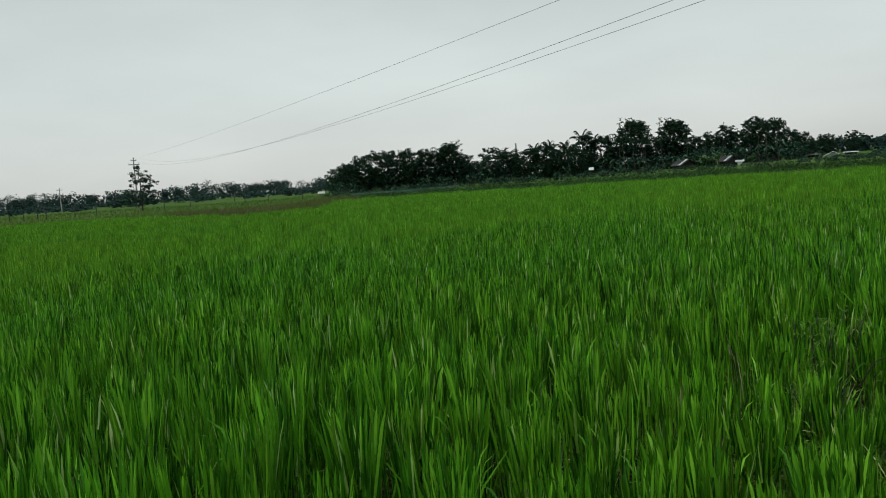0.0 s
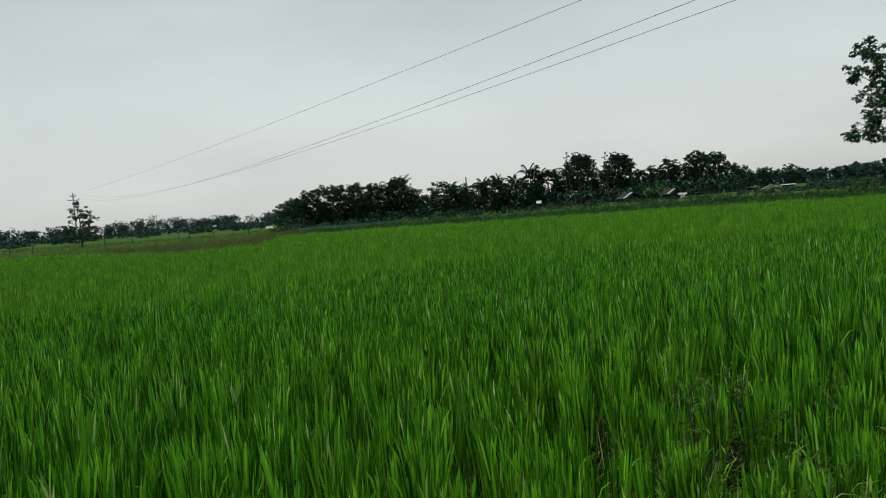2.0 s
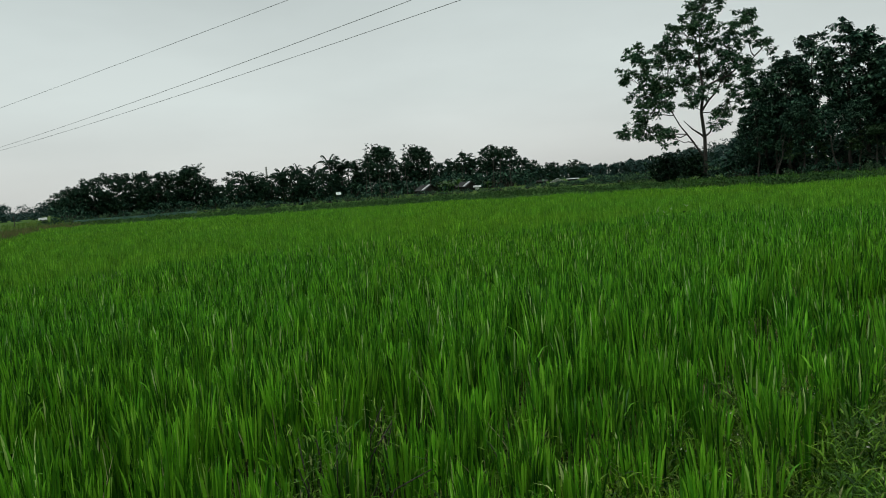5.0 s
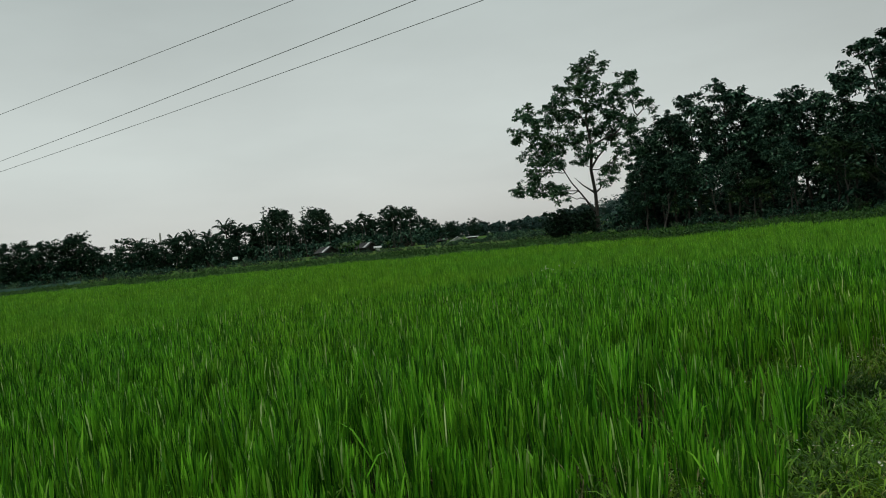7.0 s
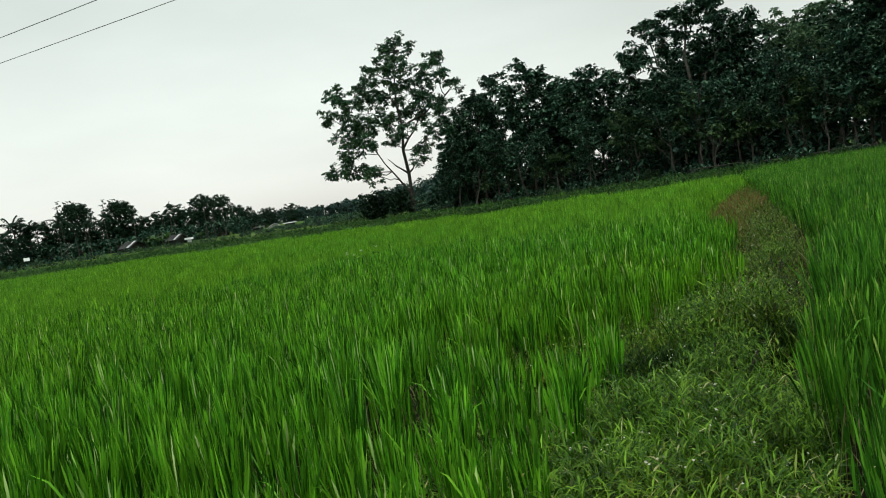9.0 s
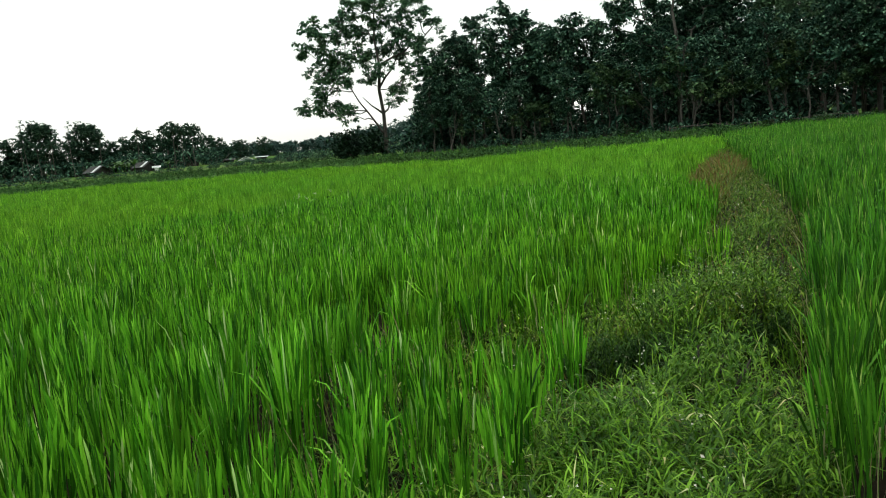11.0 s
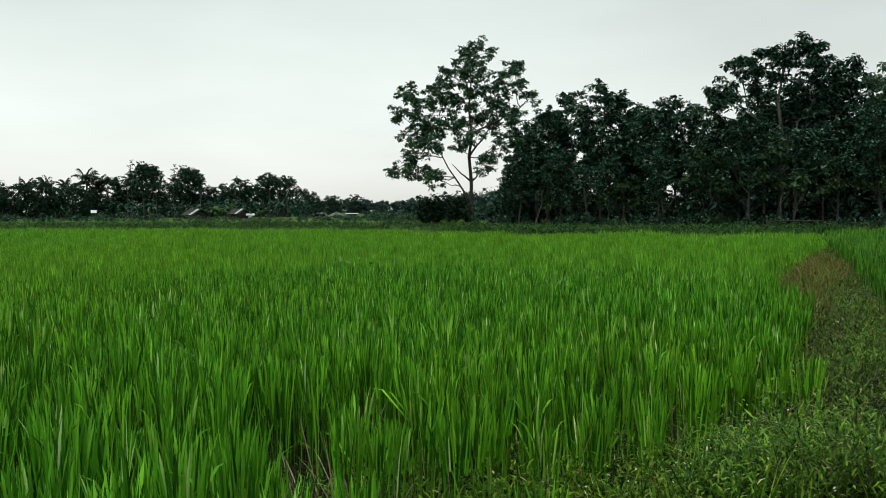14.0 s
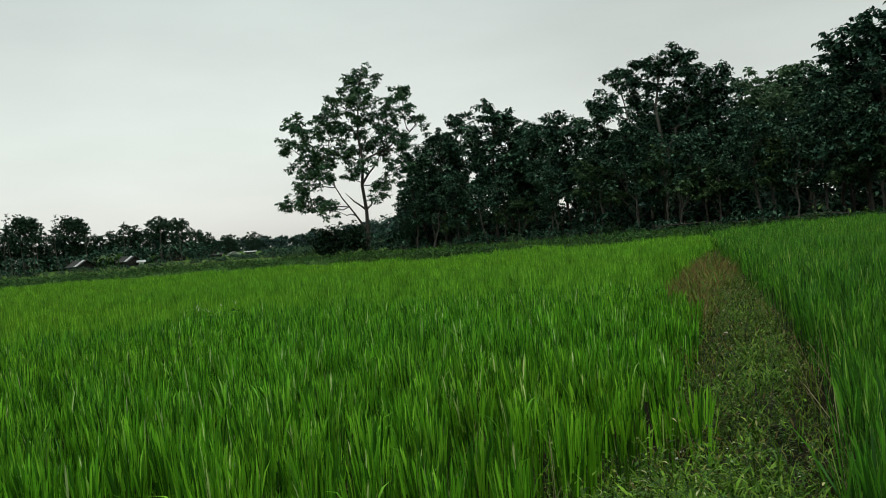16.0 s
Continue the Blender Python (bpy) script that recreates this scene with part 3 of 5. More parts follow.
def stand(s, o, right, per, length, width, segs, spread, lean_max):
    """Hills of rice: tillers that fan outwards from the foot, with shorter leaves set along their upper half."""
    n = len(s) * per
    S, O, Rt = np.repeat(s, per), np.repeat(o, per), np.repeat(right, per)
    vigour = 1 + 0.05 * np.sin(s * 0.9 + 1.3 * np.sin(o * 0.55)) + rng.normal(0, 0.065, len(s))
    edge = np.clip((o - bund_left(s)) / 0.7, 0, 1)
    rim = np.clip((bund_right(s) - o) / 0.6, 0, 1)
    vigour *= np.where(right, 0.96 + 0.20 * rim, 0.80 + 0.20 * edge)
    phi = rng.uniform(0, 2 * np.pi, n)
    away = np.sqrt(rng.random(n))
    out = np.stack([np.cos(phi), np.sin(phi)], 1)
    p = xy(S, O) + out * (away * spread)[:, None]
    z = ground_height(p[:, 0], p[:, 1]) + bund_top(S, O)
    L = length * np.repeat(vigour, per) * (0.74 + 0.30 * rng.beta(2.4, 1.2, n))
    lean = lean_max * (0.25 + 1.25 * away) + np.abs(rng.normal(0, lean_max * 0.6, n))
    upper = rng.random(n) < 0.82
    share = np.where(upper, rng.uniform(0.19, 0.42, n), 1.0)
    start = L * (1 - share)
    p += out * (start * np.sin(lean))[:, None]
    base = np.concatenate([p, (z + start * np.cos(lean) - 0.01)[:, None]], 1)
    lean = np.where(upper, lean * 1.4 + np.abs(rng.normal(0, 0.05, n)), lean)
    curl = np.where(rng.random(n) < 0.035, rng.uniform(0.5, 1.4, n), np.abs(rng.normal(0.05, 0.1, n)))
    return ribbons(base, L * share, phi + rng.normal(0, 0.9, n), lean, curl, width * rng.uniform(0.7, 1.25, n), segs), Rt


def split_build(name, zones, mat, label, side):
    geoms = []
    for dmin, dmax, spacing, per, length, width, segs, spread, lean in zones:
        s, o, right = hills(dmin, dmax, spacing)
        pick = right if side == "right" else ~right
        if pick.any():
            geoms.append(stand(s[pick], o[pick], right[pick], per, length, width, segs, spread, lean)[0])
    stuff(name, join(geoms), mat, label, "rice")


ZONES = [
    (0.0, 5.0, 0.2, 56, 0.72, 0.0112, 2, 0.055, 0.024),
    (5.0, 11.0, 0.195, 50, 0.71, 0.0108, 2, 0.056, 0.030),
    (11.0, 26.0, 0.26, 44, 0.70, 0.0215, 1, 0.10, 0.038),
    (26.0, 50.0, 0.45, 50, 0.67, 0.036, 1, 0.20, 0.05),
    (50.0, 95.0, 0.85, 44, 0.65, 0.068, 1, 0.38, 0.08),
]
split_build("rice_field", ZONES[:2], RICE, "dense bright green young rice standing in a paddy", "left")
split_build("rice_field", ZONES[2:], RICE_FAR, "dense green rice to the far edge of the paddy, coloured lighter and evener for distance", "left")
split_build("tall_rice", [(0.0, 5.0, 0.17, 46, 0.72, 0.0102, 2, 0.040, 0.04)] + ZONES[1:4], RICE_DARK, "taller deep green rice crowding along the bund", "right")


def rear_rice():
    """The paddies go on beside and behind the walked stretch."""
    geoms = []
    for dmin, dmax, spacing, per, width, spread in ((0.35, 9.0, 0.26, 14, 0.027, 0.055), (9.0, 40.0, 0.62, 11, 0.068, 0.2)):
        s, o = np.meshgrid(np.arange(-dmax - 1, dmax + PATH_END + 1, spacing), np.arange(-dmax - 1, dmax + 1, spacing), indexing="ij")
        s, o = s.ravel() + rng.uniform(-0.4, 0.4, s.size) * spacing, o.ravel() + rng.uniform(-0.4, 0.4, o.size) * spacing
        d = path_distance(s, o)
        keep = (d > dmin) & (d < dmax) & ~in_view(s, o, d)
        s, o = s[keep], o[keep]
        ok, right = in_field(s, o)
        geoms.append(stand(s[ok], o[ok], right[ok], per, 0.68, width, 1, spread, 0.09)[0])
    stuff("rice_behind", join(geoms), RICE, "green rice on the side of the bund behind the walker", "rice")


rear_rice()


# ---- weeds on the bund ----
def bund_points(n, smin, smax, wide=0.0):
    pick = rng.random(n)   # most where the bund is widest, then along its far stretch
    s = np.where(pick < 0.55, rng.uniform(max(smin, 2.5), 10.5, n), np.where(pick < 0.82, rng.uniform(10.5, smax, n), rng.uniform(smin, smax, n)))
    o = rng.uniform(-0.7 - wide, 2.2 + wide, n)
    k = (o < bund_left(s) + 0.12 + wide) & (o > bund_right(s) - 0.05)
    return s[k], o[k]


def mound(s, o):
    """Weeds stand in hummocks: how high they grow at a place."""
    a = np.sin(s * 2.3 + 1.1 * np.sin(o * 3.1)) * np.cos(o * 2.7 + 0.8 * s)
    b = np.sin(s * 8.3 + 1.4 * np.sin(o * 6.1 + s)) * np.cos(o * 9.2 + 1.9 * np.sin(s * 3.7))
    beside = s - channel(o)   # trodden low before the channel, rank on its far side
    rank = 1 - 0.6 * np.exp(-((beside + 0.55) / 0.45) ** 2) + 0.4 * np.exp(-((beside - 0.6) / 0.4) ** 2) * (o < 1.1)
    return (0.62 + 0.16 * a + 0.36 * b) * (1 - 0.97 * furrow(s, o)) * rank


def weed_cover():
    s, o = bund_points(100000, -7.8, 31)
    d = path_distance(s, o)
    k = rng.random(len(s)) < np.clip(1.2 - (d - 2) / 16, 0.25, 1)
    s, o, d = s[k], o[k], d[k]
    k = rng.random(len(s)) < np.clip(mound(s, o) * 1.7 - 0.4, 0.02, 1)
    s, o, d = s[k], o[k], d[k]
    p = xy(s, o)
    hum = mound(s, o)
    z = bund_top(s, o) + hum * 0.36 * rng.beta(2, 1.2, len(s))
    L = rng.uniform(0.04, 0.09, len(s))
    past = s + rng.normal(0, 0.6, len(s)) > 10.3
    for k, mat, label in ((~past, WEED, "low tangled weeds and grasses covering the bund"), (past, DARKWEED, "dark tangled weeds with brown leaves farther along the bund")):
        n = int(k.sum())
        g = ribbons(np.concatenate([p[k], z[k, None]], 1), L[k], rng.uniform(0, 2 * np.pi, n), rng.uniform(0.1, 0.9, n), rng.uniform(0.3, 1.2, n), rng.uniform(0.008, 0.014, n) * (1 + d[k] * 0.02), 2, None, 0.25)
        stuff("bund_weeds", g, mat, label, "weeds")
    # upright grass stems with fine leaves
    s, o = bund_points(21000, -7.8, 29)
    n = len(s)
    p = xy(s, o)
    hum = mound(s + 0.6, o)
    near = np.where(s < 6.4, np.clip((np.abs(o - 0.33) - 0.1) / 0.6, 0.3, 1), 1)
    g = ribbons(np.concatenate([p, bund_top(s, o)[:, None]], 1), rng.uniform(0.2, 0.48, n) * hum * near, rng.uniform(0, 2 * np.pi, n), np.abs(rng.normal(0, 0.35, n)), rng.uniform(0, 0.8, n), rng.uniform(0.004, 0.008, n), 3)
    stuff("bund_grass", g, WEED, "thin upright grass stems among the weeds", "grass")


def herb_patches():
    """Broad-leaved herbs: clumps of blunt leaves on short stems."""
    c_s, c_o = bund_points(190, 3.5, 21)
    k = (mound(c_s + 1.7, c_o + 0.4) > 0.55) & (furrow(c_s, c_o) < 0.3)
    c_s, c_o = c_s[k], c_o[k]
    top = bund_top(c_s, c_o) + 0.22
    c = np.repeat(np.concatenate([xy(c_s, c_o), top[:, None]], 1), 60, 0)
    m = len(c)
    c += rng.normal(0, 0.075, (m, 3)) * np.array([1, 1, 0.8])
    g = ribbons(c, rng.uniform(0.03, 0.06, m), rng.uniform(0, 2 * np.pi, m), rng.uniform(0.3, 1.2, m), rng.uniform(0.2, 1.0, m), rng.uniform(0.009, 0.014, m), 2, None, 0.25)
    stuff("bund_herbs", g, HERB, "broad-leaved green herbs growing in clumps on the bund", "herbs")
    s, o = bund_points(420, 5, 20)
    g = leaves(np.concatenate([xy(s, o), (bund_top(s, o) + 0.24 + 0.12 * mound(s, o))[:, None]], 1), 0.03, 2, 0.012, rng, 0.8)
    stuff("weed_flowers", g, FLOWER, "tiny whitish flower heads dotted over the weeds", "flowers")


def red_patch():
    n = 3400
    s = np.clip(rng.normal(21.4, 3.0, n), 16.6, 29)
    o = bund_left(s) + 0.12 - rng.uniform(0, 1, n) ** 1.3 * np.interp(s, [16, 18, 20, 29], [0.4, 0.75, 1.1, 1.1])
    k = (o < bund_left(s) + 0.15) & (o > bund_right(s) + 0.1)
    s, o = s[k], o[k]
    n = len(s)
    g = ribbons(np.concatenate([xy(s, o), bund_top(s, o)[:, None]], 1), rng.uniform(0.25, 0.5, n), rng.uniform(0, 2 * np.pi, n), np.abs(rng.normal(0, 0.5, n)), rng.uniform(0, 1, n), rng.uniform(0.012, 0.026, n), 2)
    # dry brown leaves scattered among the green along the narrow stretch
    n = 1500
    s = rng.uniform(10.4, 17.5, n)
    o = rng.uniform(-0.6, 0.75, n)
    k = (o < bund_left(s)) & (o > bund_right(s)) & (np.sin(s * 2.9 + 2 * np.sin(o * 4)) * np.cos(o * 5 + s) > -0.25)
    s, o = s[k], o[k]
    n = len(s)
    dry = ribbons(np.concatenate([xy(s, o), bund_top(s, o)[:, None] + rng.uniform(0.1, 0.3, n)[:, None]], 1), rng.uniform(0.04, 0.09, n), rng.uniform(0, 2 * np.pi, n), rng.uniform(0.1, 1.0, n), rng.uniform(0.2, 1.2, n), rng.uniform(0.006, 0.011, n), 2, None, 0.3)
    # a thin brown fringe where the weeds meet the first rice
    n = 450
    s = rng.uniform(6.6, 10.2, n)
    o = bund_left(s) - rng.normal(0.12, 0.2, n)
    fringe = ribbons(np.concatenate([xy(s, o), bund_top(s, o)[:, None] + rng.uniform(0.05, 0.2, n)[:, None]], 1), rng.uniform(0.06, 0.16, n), rng.uniform(0, 2 * np.pi, n), rng.uniform(0.1, 0.9, n), rng.uniform(0.2, 1.2, n), rng.uniform(0.005, 0.009, n), 2, None, 0.3)
    stuff("reddish_grass", join([g, dry, fringe]), REDGRASS, "patches of reddish brown dry grass on the bund", "grass")


def rice_edge_weeds():
    """Weeds that creep in between the first rows of rice."""
    n = 24000
    s = rng.uniform(0.5, 11, n)
    o = bund_left(s) + np.abs(rng.normal(0, np.where(s < 5, 0.95, 0.55), n))
    p = xy(s, o)
    z = rng.uniform(0.02, 0.32, n) * (0.5 + 0.5 * mound(s, o))
    g = ribbons(np.concatenate([p, z[:, None]], 1), rng.uniform(0.04, 0.09, n), rng.uniform(0, 2 * np.pi, n), rng.uniform(0.3, 1.4, n), rng.uniform(0.2, 1.0, n), rng.uniform(0.007, 0.012, n), 2, None, 0.25)
    stuff("creeping_weeds", g, WEED, "leafy weeds creeping between the first rows of rice", "weeds")
    n = 600
    s = rng.uniform(0.5, 14, n)
    o = np.where(rng.random(n) < 0.75, bund_left(s) + rng.uniform(0, 1.6, n), bund_right(s) - rng.uniform(0, 0.3, n))
    g = ribbons(np.concatenate([xy(s, o), np.zeros((n, 1))], 1), rng.uniform(0.25, 0.7, n), rng.uniform(0, 2 * np.pi, n), np.abs(rng.normal(0, 0.22, n)), rng.uniform(0, 0.9, n), rng.uniform(0.004, 0.008, n), 3)
    stuff("dry_straw", g, STRAW, "pale dry stalks and dead leaves among the rice", "straw")


def weed_plants():
    """Leafy stems a hand or two high, alternate leaves arching out of them."""
    c_s, c_o = bund_points(25000, -7.8, 31)
    keep = rng.random(len(c_s)) < np.clip(mound(c_s, c_o) * 1.5 - 0.15, 0.0, 1)
    c_s, c_o = c_s[keep], c_o[keep]
    m = len(c_s)
    walked = np.where(c_s < 6.0, np.clip((np.abs(c_o - 0.33) - 0.05) / 0.5, 0.6, 1), 1)
    h = rng.uniform(0.18, 0.34, m) * (0.15 + 1.25 * mound(c_s, c_o)) * walked
    d = path_distance(c_s, c_o)
    per = 11
    f = np.tile(np.linspace(0.25, 1.0, per), m) + rng.uniform(-0.04, 0.04, m * per)
    S, O = np.repeat(c_s, per), np.repeat(c_o, per)
    lean = rng.normal(0, 0.22, (m, 2))
    p = xy(S, O) + np.repeat(lean * h[:, None], per, 0) * f[:, None]
    z = bund_top(S, O) + np.repeat(h, per) * f
    n = m * per
    grassy = S < 8.3   # arching grass before the channel, small-leaved herbs past it
    L = rng.uniform(0.036, 0.07, n) * (1.15 - 0.4 * f) * np.where(grassy, rng.uniform(1.3, 2.6, n), 0.8)
    width = rng.uniform(0.009, 0.014, n) * np.repeat(1 + d * 0.02, per) * np.where(grassy, 0.8, 0.95)
    past = np.repeat(c_s + rng.normal(0, 0.6, m) > 10.3, per)
    for k, mat, label in ((~past, WEED, "leafy green weed plants standing in hummocks on the bund"), (past, DARKWEED, "dark leafy weed plants with shady hollows between them")):
        n = int(k.sum())
        g = ribbons(np.concatenate([p[k], z[k, None]], 1), L[k], rng.uniform(0, 2 * np.pi, n), rng.uniform(0.4, 1.1, n) * np.where(grassy[k], 0.75, 1.0), rng.uniform(0.5, 1.3, n), width[k], 2, None, 0.25)
        stuff("leafy_weeds", g, mat, label, "weeds")


weed_cover()
weed_plants()
herb_patches()
red_patch()
rice_edge_weeds()


def bare_gap_stubble():
    n = 130
    second = rng.random(n) < 0.5
    s, o = np.where(second, 8.9, 6.9) + rng.normal(0, 0.25, n), np.where(second, 2.5, 1.95) + rng.normal(0, 0.18, n)
    g = ribbons(np.concatenate([xy(s, o), np.zeros((n, 1))], 1), rng.uniform(0.15, 0.42, n), rng.uniform(0, 2 * np.pi, n), np.abs(rng.normal(0, 0.3, n)), rng.uniform(0, 0.5, n), rng.uniform(0.004, 0.009, n), 3)
    stuff("bare_stubble", g, STRAW, "thin dead stubble in a bare dark gap of the rice", "stubble")


bare_gap_stubble()


def flowering_weed(at, height, r):
    ob = thing("flowering_weed", "tall weed with white flower tufts rising above the rice", "weed", at=at)
    heads = []
    for k in range(5):
        tip = np.array([r.normal(0, 0.13), r.normal(0, 0.13), height * r.uniform(0.85, 1.05)])
        npart("stem", tube(bend((0, 0, 0), tip, r, -0.03, 0.04, 5), np.linspace(0.006, 0.003, 5), 5), HERB, ob)
        npart("flower_head", ribbons(np.repeat(tip[None], 4, 0), r.uniform(0.04, 0.09, 4), r.uniform(0, 6.28, 4), r.uniform(0.3, 1.4, 4), r.uniform(0.4, 1.2, 4), np.full(4, 0.006), 2), FLOWER, ob, "pale wispy flower tuft")
        heads.append(tip)
    npart("foliage", leaves([h * f for h in heads for f in (0.7, 0.86)], 0.09, 9, 0.05, r), RICE, ob)


flowering_weed((10.0, 13.1, 0.0), 0.86, np.random.default_rng(3))


def dark_weed(at, height, r, group="tall weeds in the rice"):
    ob = thing("tall_weed", "dark leafy weed with seed heads standing in the rice", "weed", group, at=at)
    tips = []
    for k in range(14):
        tip = np.array([r.normal(0, 0.14), r.normal(0, 0.14), height * r.uniform(0.6, 1.0)])
        npart("stem", tube(bend((0, 0, 0), tip, r, -0.03, 0.05, 5), np.linspace(0.005, 0.0025, 5), 5), BARK, ob)
        tips.append(tip)
    c = np.repeat(np.array([t * f for t in tips for f in (0.4, 0.5, 0.6, 0.7, 0.8, 0.9, 0.98)]), 9, 0)
    m = len(c)
    c += r.normal(0, 0.03, (m, 3))
    npart("foliage", ribbons(c, r.uniform(0.03, 0.07, m), r.uniform(0, 6.28, m), r.uniform(0.3, 1.3, m), r.uniform(0.1, 0.9, m), r.uniform(0.006, 0.010, m), 2, None, 0.25), HERB, ob)


for k, (s0, o0, h0) in enumerate([(3.95, 2.55, 0.66), (3.3, 2.1, 0.55), (4.6, 2.2, 0.5), (1.5, 3.2, 0.55), (5.2, 2.5, 0.55)]):
    q = xy(s0, o0)
    dark_weed((float(q[0]), float(q[1]), 0), h0, np.random.default_rng(20 + k))


# ---- trees ----
def tree(name, label, lobes, r, at, turn, trunk_r, trunk_top, fork, leaf, per, clump, mat, bark, group="", lean=0.0, dense=1.0, flat=0.6, forks=()):
    """A tapered trunk, a limb to each lobe of the crown, twigs, and clumps of small leaves. lobes: (x, z, radius, depth)."""
    ob = thing(name, label, "tree", group, at, turn)
    top = np.array([lean, 0, trunk_top])
    tp = bend((0, 0, -0.25), top, r, 0.0, 0.02, 8)
    npart("trunk", tube(tp, trunk_r * np.array([1.5, 1.0, 0.9, 0.8, 0.66, 0.5, 0.36, 0.2]), 9), bark, ob, smooth=True)
    centres, spreads = [], []
    joints = [tp[1:]]
    for z0, x1, z1 in forks:
        q = tp[np.argmin(np.abs(tp[:, 2] - z0))]
        way = bend(q, (x1, 0.4, z1), r, 0.05, 0.03, 8)
        joints.append(way[2:])
        npart("limb", tube(way, trunk_r * np.linspace(0.62, 0.14, 8), 8), bark, ob, smooth=True)
    joints = np.concatenate(joints)
    for x, z, rad, y in lobes:
        c = np.array([x, y, z])
        start_z = np.clip(z - 0.55 * np.hypot(x - lean * z / trunk_top, y) - rad * 1.1, fork, trunk_top * 0.95)
        k = np.argmin(np.abs(tp[:, 2] - start_z))
        root = tp[k]
        if forks:
            below = joints[joints[:, 2] < z - 0.3]
            root = below[np.argmin(np.linalg.norm((below - c) * np.array([1, 1, 0.75]), axis=1))] if len(below) else tp[k]
        path = bend(root, c, r, 0.06, 0.07, 6)
        geoms = [tube(path, trunk_r * np.linspace(0.40, 0.09, 6) * min(1.0, 0.55 + rad * 0.2), 6)]
        number = max(3, int(rad ** 2 * 4.2 * dense))
        for _ in range(number):
            d = r.normal(0, 1, 3)
            d /= np.linalg.norm(d)
            q = c + d * rad * r.uniform(0.35, 1.0) ** 0.6 * np.array([1, 1, 0.8])
            centres.append(q)
            spreads.append(clump * r.uniform(0.7, 1.25))
            if r.random() < 0.6:
                geoms.append(tube(bend(path[r.integers(3, 6)], q, r, 0.05, 0.08, 4), trunk_r * np.array([0.13, 0.09, 0.06, 0.03]), 4))
        npart("limb", join(geoms), bark, ob, smooth=True)
    npart("crown", tufts(centres, np.array(spreads), per, 9, leaf, r, flat), mat, ob)
    return ob


def ellipsoid_lobes(r, height, base, rx, count):
    out = []
    mid, rz = (height + base) / 2, (height - base) / 2
    for k in range(count):
        t = (k + 0.5) / count
        zz = 1 - 2 * t
        w = math.sqrt(max(0.0, 1 - zz * zz)) * r.uniform(0.35, 0.85)
        a = k * 2.4 + r.uniform(-0.4, 0.4)
        rad = rx * r.uniform(0.30, 0.46)
        out.append((rx * w * math.cos(a), min(mid + zz * rz * 0.9, height - rad * 0.8), rad, rx * w * math.sin(a)))
    return out


LONE_AT = (46.3, 58.1)
LONE = [(0.6, 15.6, 1.2), (-0.7, 14.7, 1.0), (3.6, 14.3, 0.95), (3.6, 12.7, 1.05), (0.4, 13.4, 1.3), (-1.6, 13.3, 1.0), (-3.1, 12.5, 1.0),
        (-5.3, 12.0, 0.85), (-6.6, 10.2, 0.75), (-4.6, 10.3, 1.2), (-2.6, 10.8, 1.1), (-0.6, 11.3, 1.2), (2.1, 11.8, 1.1), (2.6, 10.4, 0.85), (5.1, 11.3, 0.7), (4.1, 10.5, 0.6),
        (-4.9, 8.3, 1.2), (-3.1, 8.8, 1.1), (-1.4, 9.0, 1.0), (0.1, 9.3, 0.9), (-4.4, 6.6, 1.1), (-2.9, 7.1, 0.85), (-6.3, 5.2, 0.9), (-4.4, 4.8, 1.0), (-2.9, 4.1, 0.85),
        (-1.0, 7.3, 0.8), (1.2, 5.3, 0.75), (3.8, 9.2, 0.85), (3.2, 7.3, 1.0), (1.0, 10.5, 0.95), (2.0, 9.0, 0.8), (1.9, 6.3, 0.75), (0.5, 7.7, 0.7)]
lone_r = np.random.default_rng(11)
tree("lone_tree", "tall spreading tree with airy dark green crown at the paddy edge", [(x, z - 0.55 * (z / 15.0) ** 2, rad * 1.26, lone_r.normal(0, 1.6)) for x, z, rad in LONE], lone_r,
     (*LONE_AT, 0.25), -38.3, 0.17, 14.2, 2.0, 0.27, 6, 0.40, CROWN_LONE, BARK, dense=2.7, flat=0.7, forks=((2.6, -3.4, 8.2), (5.2, 2.3, 9.8), (4.6, -1.6, 5.4), (8.4, 5.0, 10.8)))


def shrub(name, label, height, rx, seed, mat, group="", at=(0, 0, 0), leaf=0.2, per=26):
    r = np.random.default_rng(seed)
    ob = thing(name, label, "shrub", group, at)
    stems, cs = [], []
    for k in range(int(10 + rx * 8)):
        a, w = r.uniform(0, 6.28), rx * math.sqrt(r.uniform(0, 1)) * 0.85
        z = height * r.uniform(0.25, 0.9) * (1 - 0.35 * (w / rx) ** 2)
        c = np.array([w * math.cos(a), w * math.sin(a), z])
        cs.append(c)
        if k % 2 == 0:
            stems.append(tube(bend((c[0] * 0.2, c[1] * 0.2, -0.1), c, r, 0.0, 0.05, 4), np.array([0.05, 0.04, 0.025, 0.012]) * min(1.0, height), 5))
    if leaf < 0.05:
        for stem in stems:
            npart("stem", stem, BARK, ob)
    else:
        npart("stem", join(stems), BARK, ob)
    if leaf < 0.05:   # herbs: narrow pointed leaves
        c = np.repeat(np.array(cs), per, 0)
        c += r.normal(0, min(height, rx) * 0.24, c.shape)
        m = len(c)
        crown = ribbons(c, r.uniform(1.2, 2.4, m) * leaf, r.uniform(0, 6.28, m), r.uniform(0.2, 1.2, m), r.uniform(0.2, 1.1, m), r.uniform(0.3, 0.5, m) * leaf, 2, None, 0.25)
    else:
        crown = tufts(cs, min(height, rx) * 0.42, max(2, per // 7), 7, leaf * 1.25, r, 0.8)
    npart("foliage", crown, mat, ob)
    return ob


